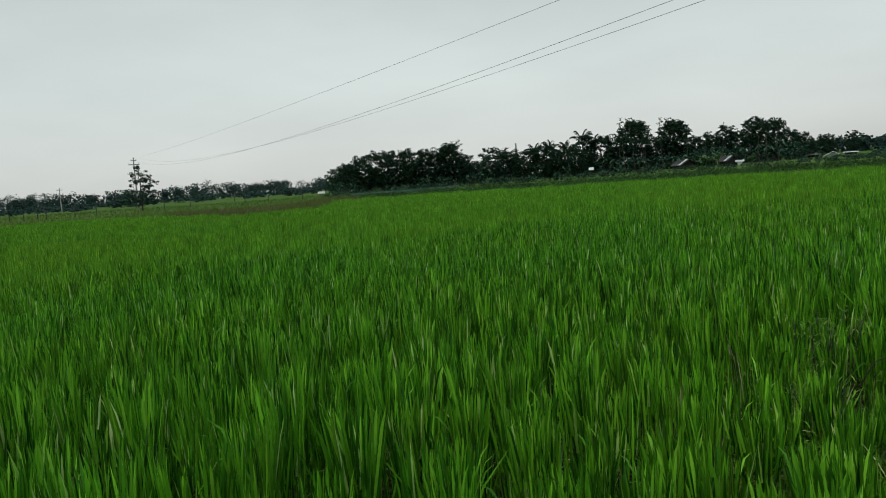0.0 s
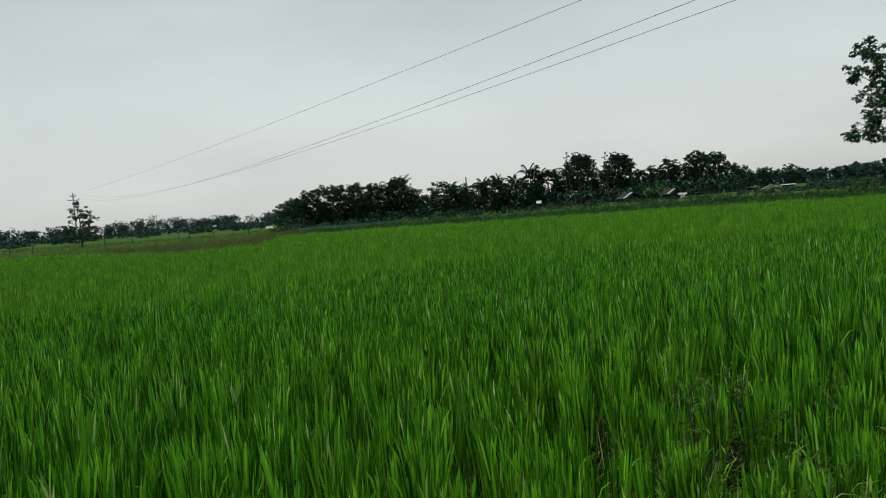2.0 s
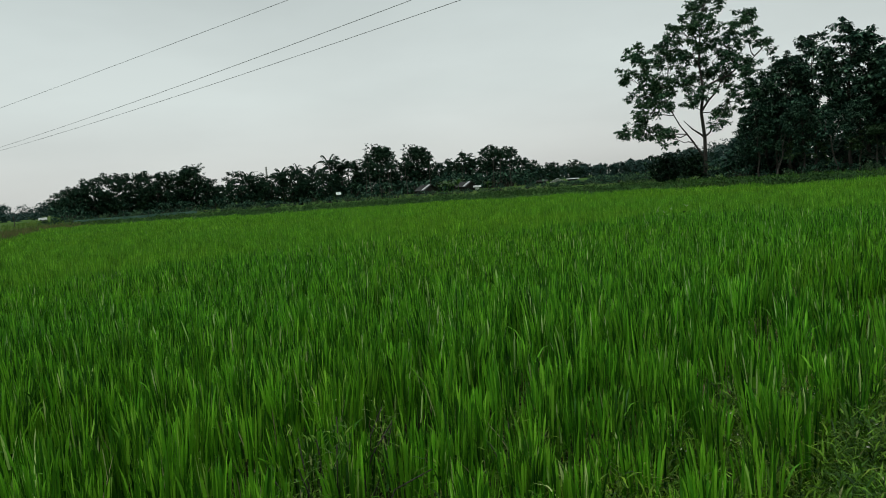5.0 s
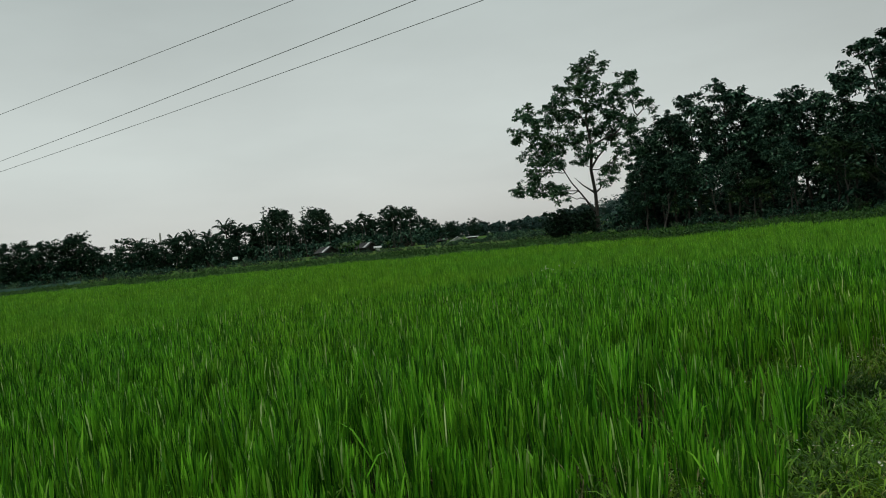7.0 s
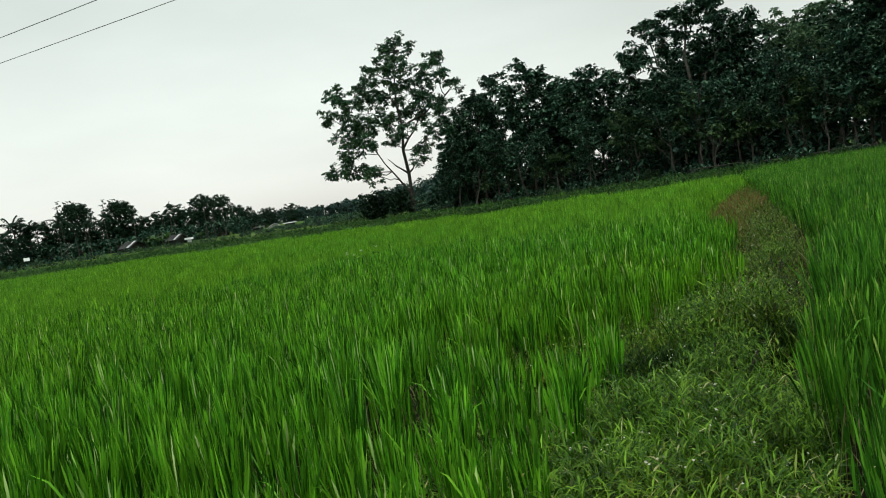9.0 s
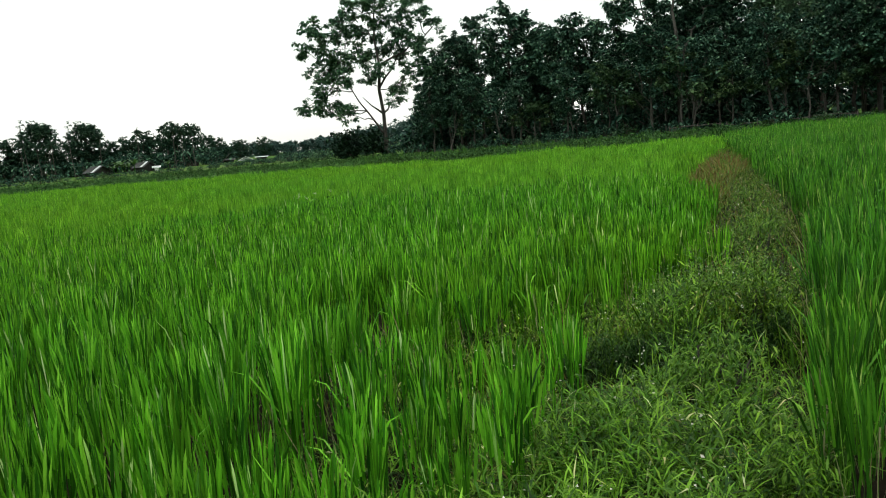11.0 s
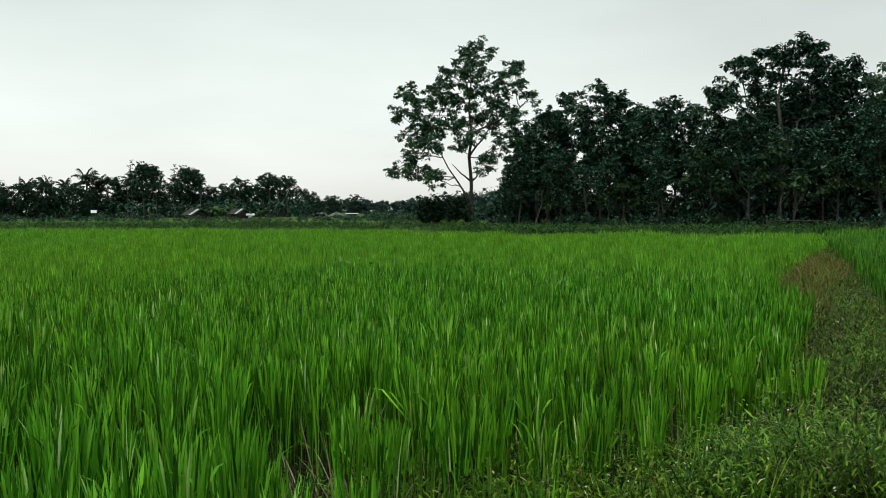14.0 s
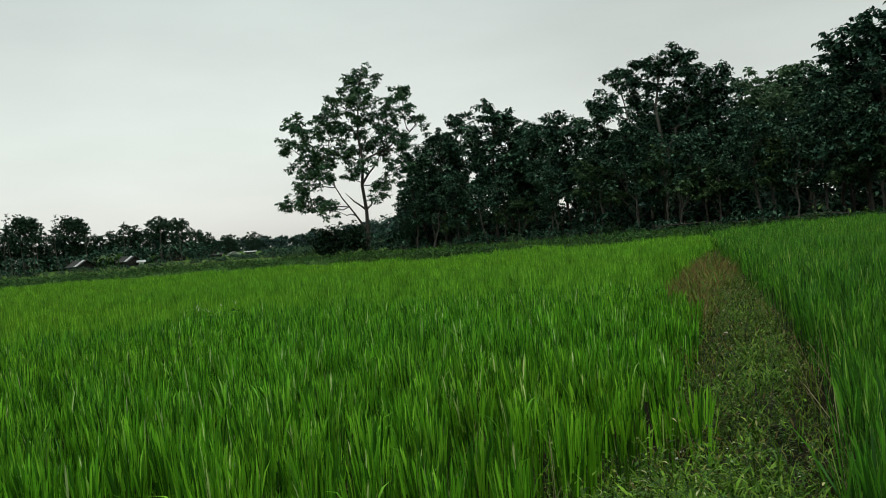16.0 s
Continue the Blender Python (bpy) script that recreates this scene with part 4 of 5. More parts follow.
for k, (s0, o0, rad) in enumerate(((9.7, 0.62, 0.2), (9.6, 0.2, 0.22), (11.6, 0.05, 0.26), (13.0, -0.1, 0.24), (8.0, 0.45, 0.2), (14.6, -0.05, 0.26))):
    q = xy(s0, o0)
    shrub("herb_bush", "low dark leafy herb bush growing across the bund", 0.26 + rad * 0.5, rad * 1.15, 120 + k, HERB, "herb bushes on the bund", (float(q[0]), float(q[1]), float(bund_top(s0, o0))), 0.026, 110)

for k, o0 in enumerate((1.2, 1.04, 0.88, 0.7, 0.53, 0.36, 0.19, 0.02)):   # the overgrown far side of the channel; the hollow's shade is in the leaf colour
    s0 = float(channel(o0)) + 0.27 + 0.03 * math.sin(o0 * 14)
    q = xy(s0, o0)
    shrub("shaded_herb", "herb clump on the side of the channel, coloured dark for the hollow's shade", 0.27 + 0.05 * math.sin(k * 2.1), 0.14, 140 + k, SHADEHERB, "dark herb clumps on the bund", (float(q[0]), float(q[1]), 0.03), 0.022, 110)

shrub("dark_bush", "round dense dark bush beside the lone tree", 3.4, 2.3, 5, BUSH, at=(44.0, 58.6, 0.15), leaf=0.26, per=110)

# prototypes of the plantation stand: each is used once as it is, then copied
FOREST_EDGE = ([36, 40, 44, 48, 52, 56, 60, 64, 68, 74, 90], [72, 67, 65, 62, 58, 55, 52, 50, 49, 48, 46])
EYE_MID = (5.0, 3.4)
forest_r = np.random.default_rng(31)
PROTO = []
for k in range(6):
    light = k == 5
    PROTO.append(tree("plantation_tree", "slender plantation tree with dense dark green crown" if not light else "plantation tree with lighter green crown behind the first row",
                      ellipsoid_lobes(forest_r, 12.0, (2.6, 3.4, 4.6, 3.0, 4.0, 3.0)[k], 2.6 + 0.25 * (k % 3), 19), forest_r, (200 + 12 * k, -300, float(ground_height(200 + 12 * k, -300))), 0, 0.115 + 0.015 * (k % 3), 10.5, (2.0, 2.6, 3.0)[k % 3], 0.37, 4, 0.44,
                      CROWN_LIGHT if light else CROWN, THINBARK if k in (0, 3) else BARK, "plantation trees", lean=forest_r.normal(0, 0.5), dense=1.5, flat=0.7))
used = set()


def place(proto, x, y, sc, turn):
    """The prototype itself goes to its first place, copies to the others."""
    z = float(ground_height(x, y))
    if proto.name not in used:
        used.add(proto.name)
        proto.matrix_world = pose(x, y, z, 0, 0, turn) @ Matrix.Diagonal((sc, sc, sc, 1))
        return proto
    ob = copy_thing(proto, pose(x, y, z, 0, 0, turn))
    ob.scale = (sc, sc, sc)
    return ob


def forest_tree(kind, az, el, back):
    """A tree of the stand whose top stands at that height over the eye's level, in degrees."""
    d = np.interp(az, *FOREST_EDGE) + back
    x, y = polar(az, d, EYE_MID)
    height = 1.25 + math.tan(radians(el)) * d
    place(PROTO[kind], x, y, min(max(height, 3.5) / 12.2, 1.5), forest_r.uniform(0, 360))


# the trees that make the skyline, from the lone tree to the right
for k, (az, el, back) in enumerate([(39.8, 3.0, 0), (40.6, 4.5, -1), (41.2, 6.0, 3), (41.9, 7.0, 2), (42.7, 7.4, 1), (43.5, 7.2, 6), (49.3, 7.5, 5), (47.6, 8.1, 3), (44.3, 8.7, 3), (46.5, 9.1, 2), (48.5, 7.2, 4), (50.1, 7.8, 2), (51.6, 7.9, 3), (52.9, 7.3, 4), (54.5, 6.3, 2),
                                     (57.2, 8.7, 8), (59.0, 9.0, 7), (60.8, 8.7, 5), (62.4, 8.4, 6), (69.4, 10.4, 5), (70.9, 11.8, 4), (72.8, 12.4, 6), (75.2, 12.3, 4), (77.6, 11.8, 6), (80.0, 11.4, 4)]):
    forest_tree(k % 5, az, el, back)
for az, el, back in [(64.4, 8.7, 14), (65.5, 9.2, 16), (67.2, 9.1, 15), (68.3, 8.2, 18), (66.3, 7.8, 10)]:
    forest_tree(5, az, el, back)
# the fill below the skyline; the stand is one row deep where the sky shows through it
FILL = ([40, 42, 43, 50, 52, 54, 56, 62, 64, 68, 70, 82], [3.6, 4.6, 5.0, 5.0, 5.4, 5.8, 7.4, 7.6, 6.8, 7.2, 9.2, 9.6])
count = 0
for row, back in enumerate((0.0, 4.5, 10.0, 17.0)):
    az = 40.6 + row * 0.7
    while az < (82 if row < 3 else 76):
        thin = 42.5 < az < 50.5
        forest_tree(count % 5, az, np.interp(az, *FILL) * forest_r.uniform(0.72, 1.0) * (0.75 if thin and row else 1.0), back + forest_r.uniform(-1.2, 1.2))
        count += 1
        az += math.degrees((3.3 + row * 0.3) * forest_r.uniform(0.8, 1.2) / np.interp(az, *FOREST_EDGE))

# the tall double-headed tree that stands over the rest
TALL = [(-1.4, 11.7, 1.0), (-2.5, 11.0, 0.75), (-3.7, 9.9, 0.9), (0.5, 12.0, 0.95), (1.6, 11.4, 1.0), (0.0, 11.0, 0.75), (-1.3, 10.3, 0.85), (-3.2, 8.9, 1.0), (-4.2, 8.1, 0.8),
        (2.5, 10.6, 0.85), (3.8, 10.4, 0.8), (1.3, 9.8, 0.9), (3.3, 9.4, 0.8), (-2.7, 7.3, 0.9), (2.2, 8.4, 1.0), (0.6, 7.9, 0.9), (-0.9, 7.2, 0.9)]
tall_x, tall_y = polar(58.3, 55.0, EYE_MID)
tree("tall_tree", "tall double-headed tree with dark clustered crown over the plantation", [(x, z - 0.65, rad * 1.3, forest_r.normal(0, 1.4)) for x, z, rad in TALL], forest_r,
     (tall_x, tall_y, float(ground_height(tall_x, tall_y))), -58.3, 0.17, 11.6, 3.0, 0.30, 6, 0.42, CROWN, THINBARK, dense=2.4, flat=0.7, forks=((3.4, -2.6, 10.2), (4.6, 2.8, 9.6)))

# low spreading trees along the front of the stand
UNDER = [tree("understorey_tree", "low spreading tree with olive green tiers before the plantation", [(x, z, rad, forest_r.normal(0, 0.7)) for x, z, rad in ((-1.8, 3.6, 0.8), (-0.8, 4.2, 0.9), (0.4, 4.5, 0.9), (1.5, 4.0, 0.8), (2.3, 3.4, 0.7), (-2.6, 2.9, 0.7), (0.2, 3.2, 0.8), (-1.2, 2.4, 0.7), (1.4, 2.5, 0.7))], forest_r,
              (260 + 10 * k, -300, float(ground_height(260, -300))), 0, 0.08, 4.2, 1.2, 0.26, 6, 0.42, UNDERLEAF, THINBARK, "understorey trees", dense=1.8, flat=0.45) for k in range(2)]
for k, (az, sc, nearer) in enumerate([(43.6, 0.6, 0.5), (48.0, 0.7, 0.2), (53.9, 1.05, 0.6), (56.4, 1.0, 0.2), (59.2, 1.1, 0.4), (61.8, 0.9, 0.0), (65.2, 1.1, -0.6), (67.6, 1.0, -1.0), (71.5, 1.0, 0.2)]):
    x, y = polar(az, np.interp(az, *FOREST_EDGE) - nearer, EYE_MID)
    place(UNDER[k % 2], x, y, sc, forest_r.uniform(0, 360))


def slim_tree(az, nearer, height, tip, r):
    """A thin pale leaning tree at the edge of the stand, its crown small."""
    x, y = polar(az, np.interp(az, *FOREST_EDGE) - nearer, EYE_MID)
    ob = thing("slim_tree", "thin pale leaning tree with sparse crown before the plantation", "tree", "slim trees", (x, y, float(ground_height(x, y))), -az)
    way = bend((0, 0, -0.2), (tip, 0, height), r, 0.04 * np.sign(tip), 0.05, 8)
    npart("trunk", tube(way, np.linspace(0.06, 0.02, 8), 8), THINBARK, ob, smooth=True)
    ends = [way[-1], way[-2]]
    for k in range(5):
        e = way[3 + k % 4] + np.array([r.normal(0, 0.9), r.normal(0, 0.6), r.uniform(0.7, 1.6)])
        npart("limb", tube(bend(way[2 + k % 4], e, r, -0.05, 0.06, 5), np.linspace(0.026, 0.008, 5), 6), THINBARK, ob, smooth=True)
        ends.append(e)
    npart("crown", leaves(ends, 0.8, 60, 0.22, r, 0.6), CROWN, ob)


slim_r = np.random.default_rng(70)
for az, nearer, height, tip in [(41.7, 1.2, 4.2, 1.2), (45.6, 0.8, 4.6, -0.8), (50.6, 1.0, 4.6, 0.35), (56.6, 1.2, 4.8, -1.1), (58.3, 1.6, 5.6, 0.3), (58.9, 1.5, 5.4, 1.3), (66.5, 0.8, 5.0, 0.4)]:
    slim_tree(az, nearer, height, tip, slim_r)

SHRUB_PROTO = [shrub("bank_shrub", "leafy green shrub on the grassy field bank", 1.3, 1.3, 50 + k, (CROWN, CROWN, CROWN, CROWN_LIGHT)[k], "shrubs on the bank", (210 + 5 * k, -320, float(ground_height(210 + 5 * k, -320))), 0.22, 14) for k in range(4)]
sr = np.random.default_rng(77)
k = 0
az = 37.5
while az < 80:   # undergrowth in front of the stand
    d = np.interp(az, *FOREST_EDGE) - sr.uniform(0.8, 2.8)
    x, y = polar(az, d, EYE_MID)
    place(SHRUB_PROTO[(0, 1, 2, 0, 3)[k % 5]], x, y, sr.uniform(0.4, 0.9), sr.uniform(0, 360))
    k += 1
    az += sr.uniform(0.9, 1.6)
for back, lo, hi in ((3.0, 1.2, 2.2), (8.0, 1.5, 2.6), (18.0, 1.8, 2.8)):   # young growth inside the stand
    az = 39.5
    while az < 80:
        d = np.interp(az, *FOREST_EDGE) + back + sr.uniform(-1.5, 1.5)
        x, y = polar(az, d, EYE_MID)
        if not (66 < az < 73 and back < 10):
            place(SHRUB_PROTO[k % 2], x, y, sr.uniform(lo, hi), sr.uniform(0, 360))
        k += 1
        az += sr.uniform(1.3, 2.3)
az = -8.0
while az < 37:   # hedge of low bushes at the far edge of the paddy
    d = np.interp(az, [-8, 3, 10, 16, 22, 30, 37], [128, 126, 122, 118, 112, 100, 78]) + sr.uniform(-5, 5)
    x, y = polar(az, d)
    place(SHRUB_PROTO[k % 4], x, y, sr.uniform(0.45, 1.05) * (1.0 if az < 16 else 0.68), sr.uniform(0, 360))
    k += 1
    az += sr.uniform(0.36, 0.66)


def ditch_growth():
    """Low tangled growth along the ditch behind the rice, too thick to count."""
    r = np.random.default_rng(78)
    az = r.uniform(-7, 80, 620)
    d = field_edge(az) + np.where(az < 37, r.uniform(8, 34, 620), r.uniform(2.0, 9, 620))
    x, y = 3 + d * np.sin(np.radians(az)), 2 + d * np.cos(np.radians(az))
    size = r.uniform(0.18, 0.42, 620)
    c = np.repeat(np.stack([x, y, ground_height(x, y) + size * 0.55], 1), 5, 0)
    c += r.normal(0, 1, c.shape) * np.repeat(size, 5)[:, None] * np.array([1.3, 1.3, 0.35])
    stuff("ditch_growth", tufts(c, np.repeat(size, 5), 4, 7, 0.13, r, 0.7), DITCH, "low tangled green growth along the ditch behind the rice", "undergrowth")


ditch_growth()
az = 25.5
while az < 39:   # scrub between the village and the lone tree
    x, y = polar(az, sr.uniform(100, 165))
    place(SHRUB_PROTO[(0, 1, 3, 2)[k % 4]], x, y, sr.uniform(0.6, 1.1) * (0.55 if az < 30 else 1.0), sr.uniform(0, 360))
    k += 1
    az += sr.uniform(0.14, 0.3)
az = -5.5
while az < 26.5:   # dark undergrowth below the village trees
    x, y = polar(az, sr.uniform(173, 186), (0.5, 0.3))
    place(SHRUB_PROTO[(0, 2)[k % 2]], x, y, sr.uniform(1.5, 2.6) * (1.4 if az > 12 else 1.0), sr.uniform(0, 360))
    k += 1
    az += sr.uniform(0.45, 0.8)


# grass on the bank, in front of and under the trees
def bank_grass():
    n = 15000
    az = rng.uniform(36, 80, n)
    t = rng.random(n) ** 1.5
    edge = field_edge(az)
    depth = np.interp(az, [-9, 20, 34, 40, 80], [50, 60, 40, 24, 14])
    d = edge - 1 + t * depth
    x, y = 3 + d * np.sin(np.radians(az)), 2 + d * np.cos(np.radians(az))
    z = ground_height(x, y)
    L = rng.uniform(0.2, 0.5, n)
    g = ribbons(np.stack([x, y, z], 1), L, rng.uniform(0, 6.28, n), np.abs(rng.normal(0, 0.5, n)), rng.uniform(0, 0.9, n), d * 0.0011, 2)
    stuff("bank_grass", g, MEADOW, "rough green grass on the bank round the paddy", "grass")
    n = 17000
    az = rng.uniform(-9, 37, n)
    d = field_edge(az) - 1 + rng.random(n) ** 1.5 * np.interp(az, [-9, 20, 37], [50, 60, 34])
    x, y = 3 + d * np.sin(np.radians(az)), 2 + d * np.cos(np.radians(az))
    g = ribbons(np.stack([x, y, ground_height(x, y)], 1), rng.uniform(0.12, 0.32, n), rng.uniform(0, 6.28, n), np.abs(rng.normal(0, 0.5, n)), rng.uniform(0, 0.9, n), d * 0.0014, 1)
    stuff("verge_grass", g, VERGE, "pale green verge grass between the paddy and the village", "grass")
    for name, n, a0, a1, deep, mat, label in (("fallow_grass", 12000, -20, -6, 40, FALLOW, "brownish fallow grass beyond the paddy"), ("meadow_grass", 21000, -40, -4, 120, MEADOWS, "olive green meadow grass beyond the paddy")):
        az = rng.uniform(a0, a1, n)
        d = field_edge(az) - 3 + rng.random(n) ** 1.3 * deep
        x, y = 3 + d * np.sin(np.radians(az)), 2 + d * np.cos(np.radians(az))
        g = ribbons(np.stack([x, y, ground_height(x, y)], 1), rng.uniform(0.18, 0.45, n), rng.uniform(0, 6.28, n), np.abs(rng.normal(0, 0.7, n)), rng.uniform(0, 0.9, n), d * 0.0012, 1)
        stuff(name, g, mat, label, "grass")


bank_grass()

# ---- the grove with houses ----
gr = np.random.default_rng(41)
GROVE_PROTO = []
for k in range(5):
    GROVE_PROTO.append(tree("village_tree", "dense dark broad-leaved tree among the village houses", ellipsoid_lobes(gr, 9.0, (0.4, 1.0, 2.6, 2.6, 4.2)[k], (4.4, 3.9, 3.4, 3.0, 1.6)[k], (15, 15, 15, 24, 11)[k]), gr, (200 + 14 * k, -340, float(ground_height(200 + 14 * k, -340))), 0,
                            0.16, 7.5, (0.6, 1.0, 2.0, 2.2, 3.6)[k], (0.48, 0.48, 0.46, 0.42, 0.45)[k], (5, 5, 5, 5, 5)[k], 0.85, GROVE_LEAF, (BARK, BARK, BARK, BARK, THINBARK)[k], "village trees", dense=(0.75, 0.75, 0.8, 1.1, 1.2)[k], flat=0.8))
GROVE = [(-5.9, 200, 5.6, 1), (-5.0, 182, 7.0, 0), (-3.8, 180, 8.6, 0), (-2.6, 180, 9.4, 0), (-1.2, 181, 9.5, 0), (0.2, 180, 9.3, 0), (1.3, 182, 8.4, 0), (2.4, 180, 9.8, 3), (3.3, 181, 7.2, 0), (4.4, 190, 5.2, 1),
         (5.7, 176, 7.6, 1), (6.8, 178, 6.6, 2), (7.8, 177, 7.2, 0), (9.2, 176, 7.6, 0), (10.3, 178, 6.6, 0), (11.4, 175, 6.8, 0), (13.2, 180, 8.9, 0), (14.4, 182, 8.4, 2), (15.6, 179, 11.4, 3), (17.0, 186, 7.8, 0),
         (18.25, 183, 10.9, 3), (19.5, 190, 7.2, 0), (20.6, 188, 7.4, 1), (21.7, 186, 8.4, 2), (22.8, 188, 7.4, 0), (23.2, 181, 9.3, 4), (23.8, 183, 9.6, 4), (24.4, 181, 8.9, 4), (25.0, 184, 8.8, 4), (26.4, 190, 5.6, 1), (27.8, 215, 5.4, 0), (29.4, 230, 5.6, 1)]
for az, d, h, kind in GROVE:
    x, y = polar(az, d, (0.5, 0.3))
    place(GROVE_PROTO[kind], x, y, (h + 0.1) / 9.1, gr.uniform(0, 360))
for k in range(25):   # second row behind, lower
    az, d = -5.5 + k * 1.3 + gr.uniform(-0.4, 0.4), gr.uniform(200, 222)
    x, y = polar(az, d, (0.5, 0.3))
    place(GROVE_PROTO[k % 4], x, y, gr.uniform(0.6, 0.82), gr.uniform(0, 360))


def palm(name, label, at, height, r, trunk_r, fronds, frond_len, bark, group):
    ob = thing(name, label, "palm", group, at, r.uniform(0, 360))
    top = np.array([r.normal(0, 0.3), r.normal(0, 0.3), height])
    npart("trunk", tube(bend((0, 0, -0.2), top, r, 0.0, 0.015, 7), trunk_r * np.array([1.35, 1.0, 0.95, 0.9, 0.85, 0.8, 0.72]), 7), bark, ob, smooth=True)
    for k in range(fronds):
        a = k * 2.4 + r.uniform(-0.2, 0.2)
        lift = r.uniform(-0.3, 2.2)
        t = np.linspace(0, 1, 7)
        reach = frond_len * t * math.cos(lift * 0.6)
        zz = frond_len * (t * lift * 0.75 - t * t * 0.75)
        spine = top + np.stack([np.cos(a) * reach, np.sin(a) * reach, zz], 1)
        stem = tube(spine, np.linspace(0.04, 0.012, 7), 4)
        u = r.uniform(0.12, 1.0, 80)
        p = np.stack([np.interp(u, t, spine[:, j]) for j in range(3)], 1)
        side = np.where(np.arange(80) % 2 == 0, a + 0.95, a - 0.95)
        lf = ribbons(p, frond_len * 0.30 * (1.15 - 0.7 * u), side, r.uniform(1.5, 2.2, 80), np.full(80, 0.6), np.full(80, 0.10), 2, side + np.pi / 2)
        npart("frond", join([stem, lf]), GROVE_LEAF, ob)
    return ob


pr = np.random.default_rng(61)
ARECA = palm("areca_palm", "slim palm with pale straight trunk beside the houses", (205, -360, float(ground_height(205, -360))), 7.0, pr, 0.065, 10, 1.5, THINBARK, "slim palms")
COCO = palm("coconut_palm", "coconut palm with drooping feathery fronds in the grove", (215, -360, float(ground_height(215, -360))), 6.0, pr, 0.17, 15, 3.2, BARK, "coconut palms")
for az, d, sc in [(12.0, 177, 1.25), (10.8, 180, 1.0), (9.6, 178, 1.05), (12.8, 179, 1.1), (8.6, 181, 1.0), (6.3, 180, 0.95)]:
    x, y = polar(az, d, (0.5, 0.3))
    place(COCO, x, y, sc, pr.uniform(0, 360))
for az in (14.5, 14.8, 15.5, 16.1, 16.3, 17.4, 19.1, 21.4, 23.7, 24.2, 24.9):
    x, y = polar(az, pr.uniform(164, 170), (0.5, 0.3))
    place(ARECA, x, y, pr.uniform(0.85, 1.15), pr.uniform(0, 360))


def banana(at, r, group="banana plants"):
    ob = thing("banana_plant", "banana plant with broad arching light green leaves", "plant", group, at, r.uniform(0, 360))
    npart("stem", tube(bend((0, 0, -0.1), (0, 0, 1.6), r, 0, 0.02, 5), np.linspace(0.14, 0.07, 5), 7), MEADOW, ob)
    for k in range(7):
        a = np.array([k * 2.4])
        g = ribbons(np.array([[0, 0, 1.5]]), np.array([r.uniform(1.6, 2.3)]), a, np.array([r.uniform(0.2, 0.7)]), np.array([1.3]), np.array([0.55]), 5, a + np.pi / 2)
        npart("leaf", g, BANANA, ob)
    return ob


BAN = banana((220, -360, float(ground_height(220, -360))), pr)
for az in (19.8, 20.05, 20.3, 20.5, 20.75, 21.1, 23.2):
    x, y = polar(az, pr.uniform(150, 158), (0.5, 0.3))
    place(BAN, x, y, pr.uniform(0.6, 1.0), pr.uniform(0, 360))


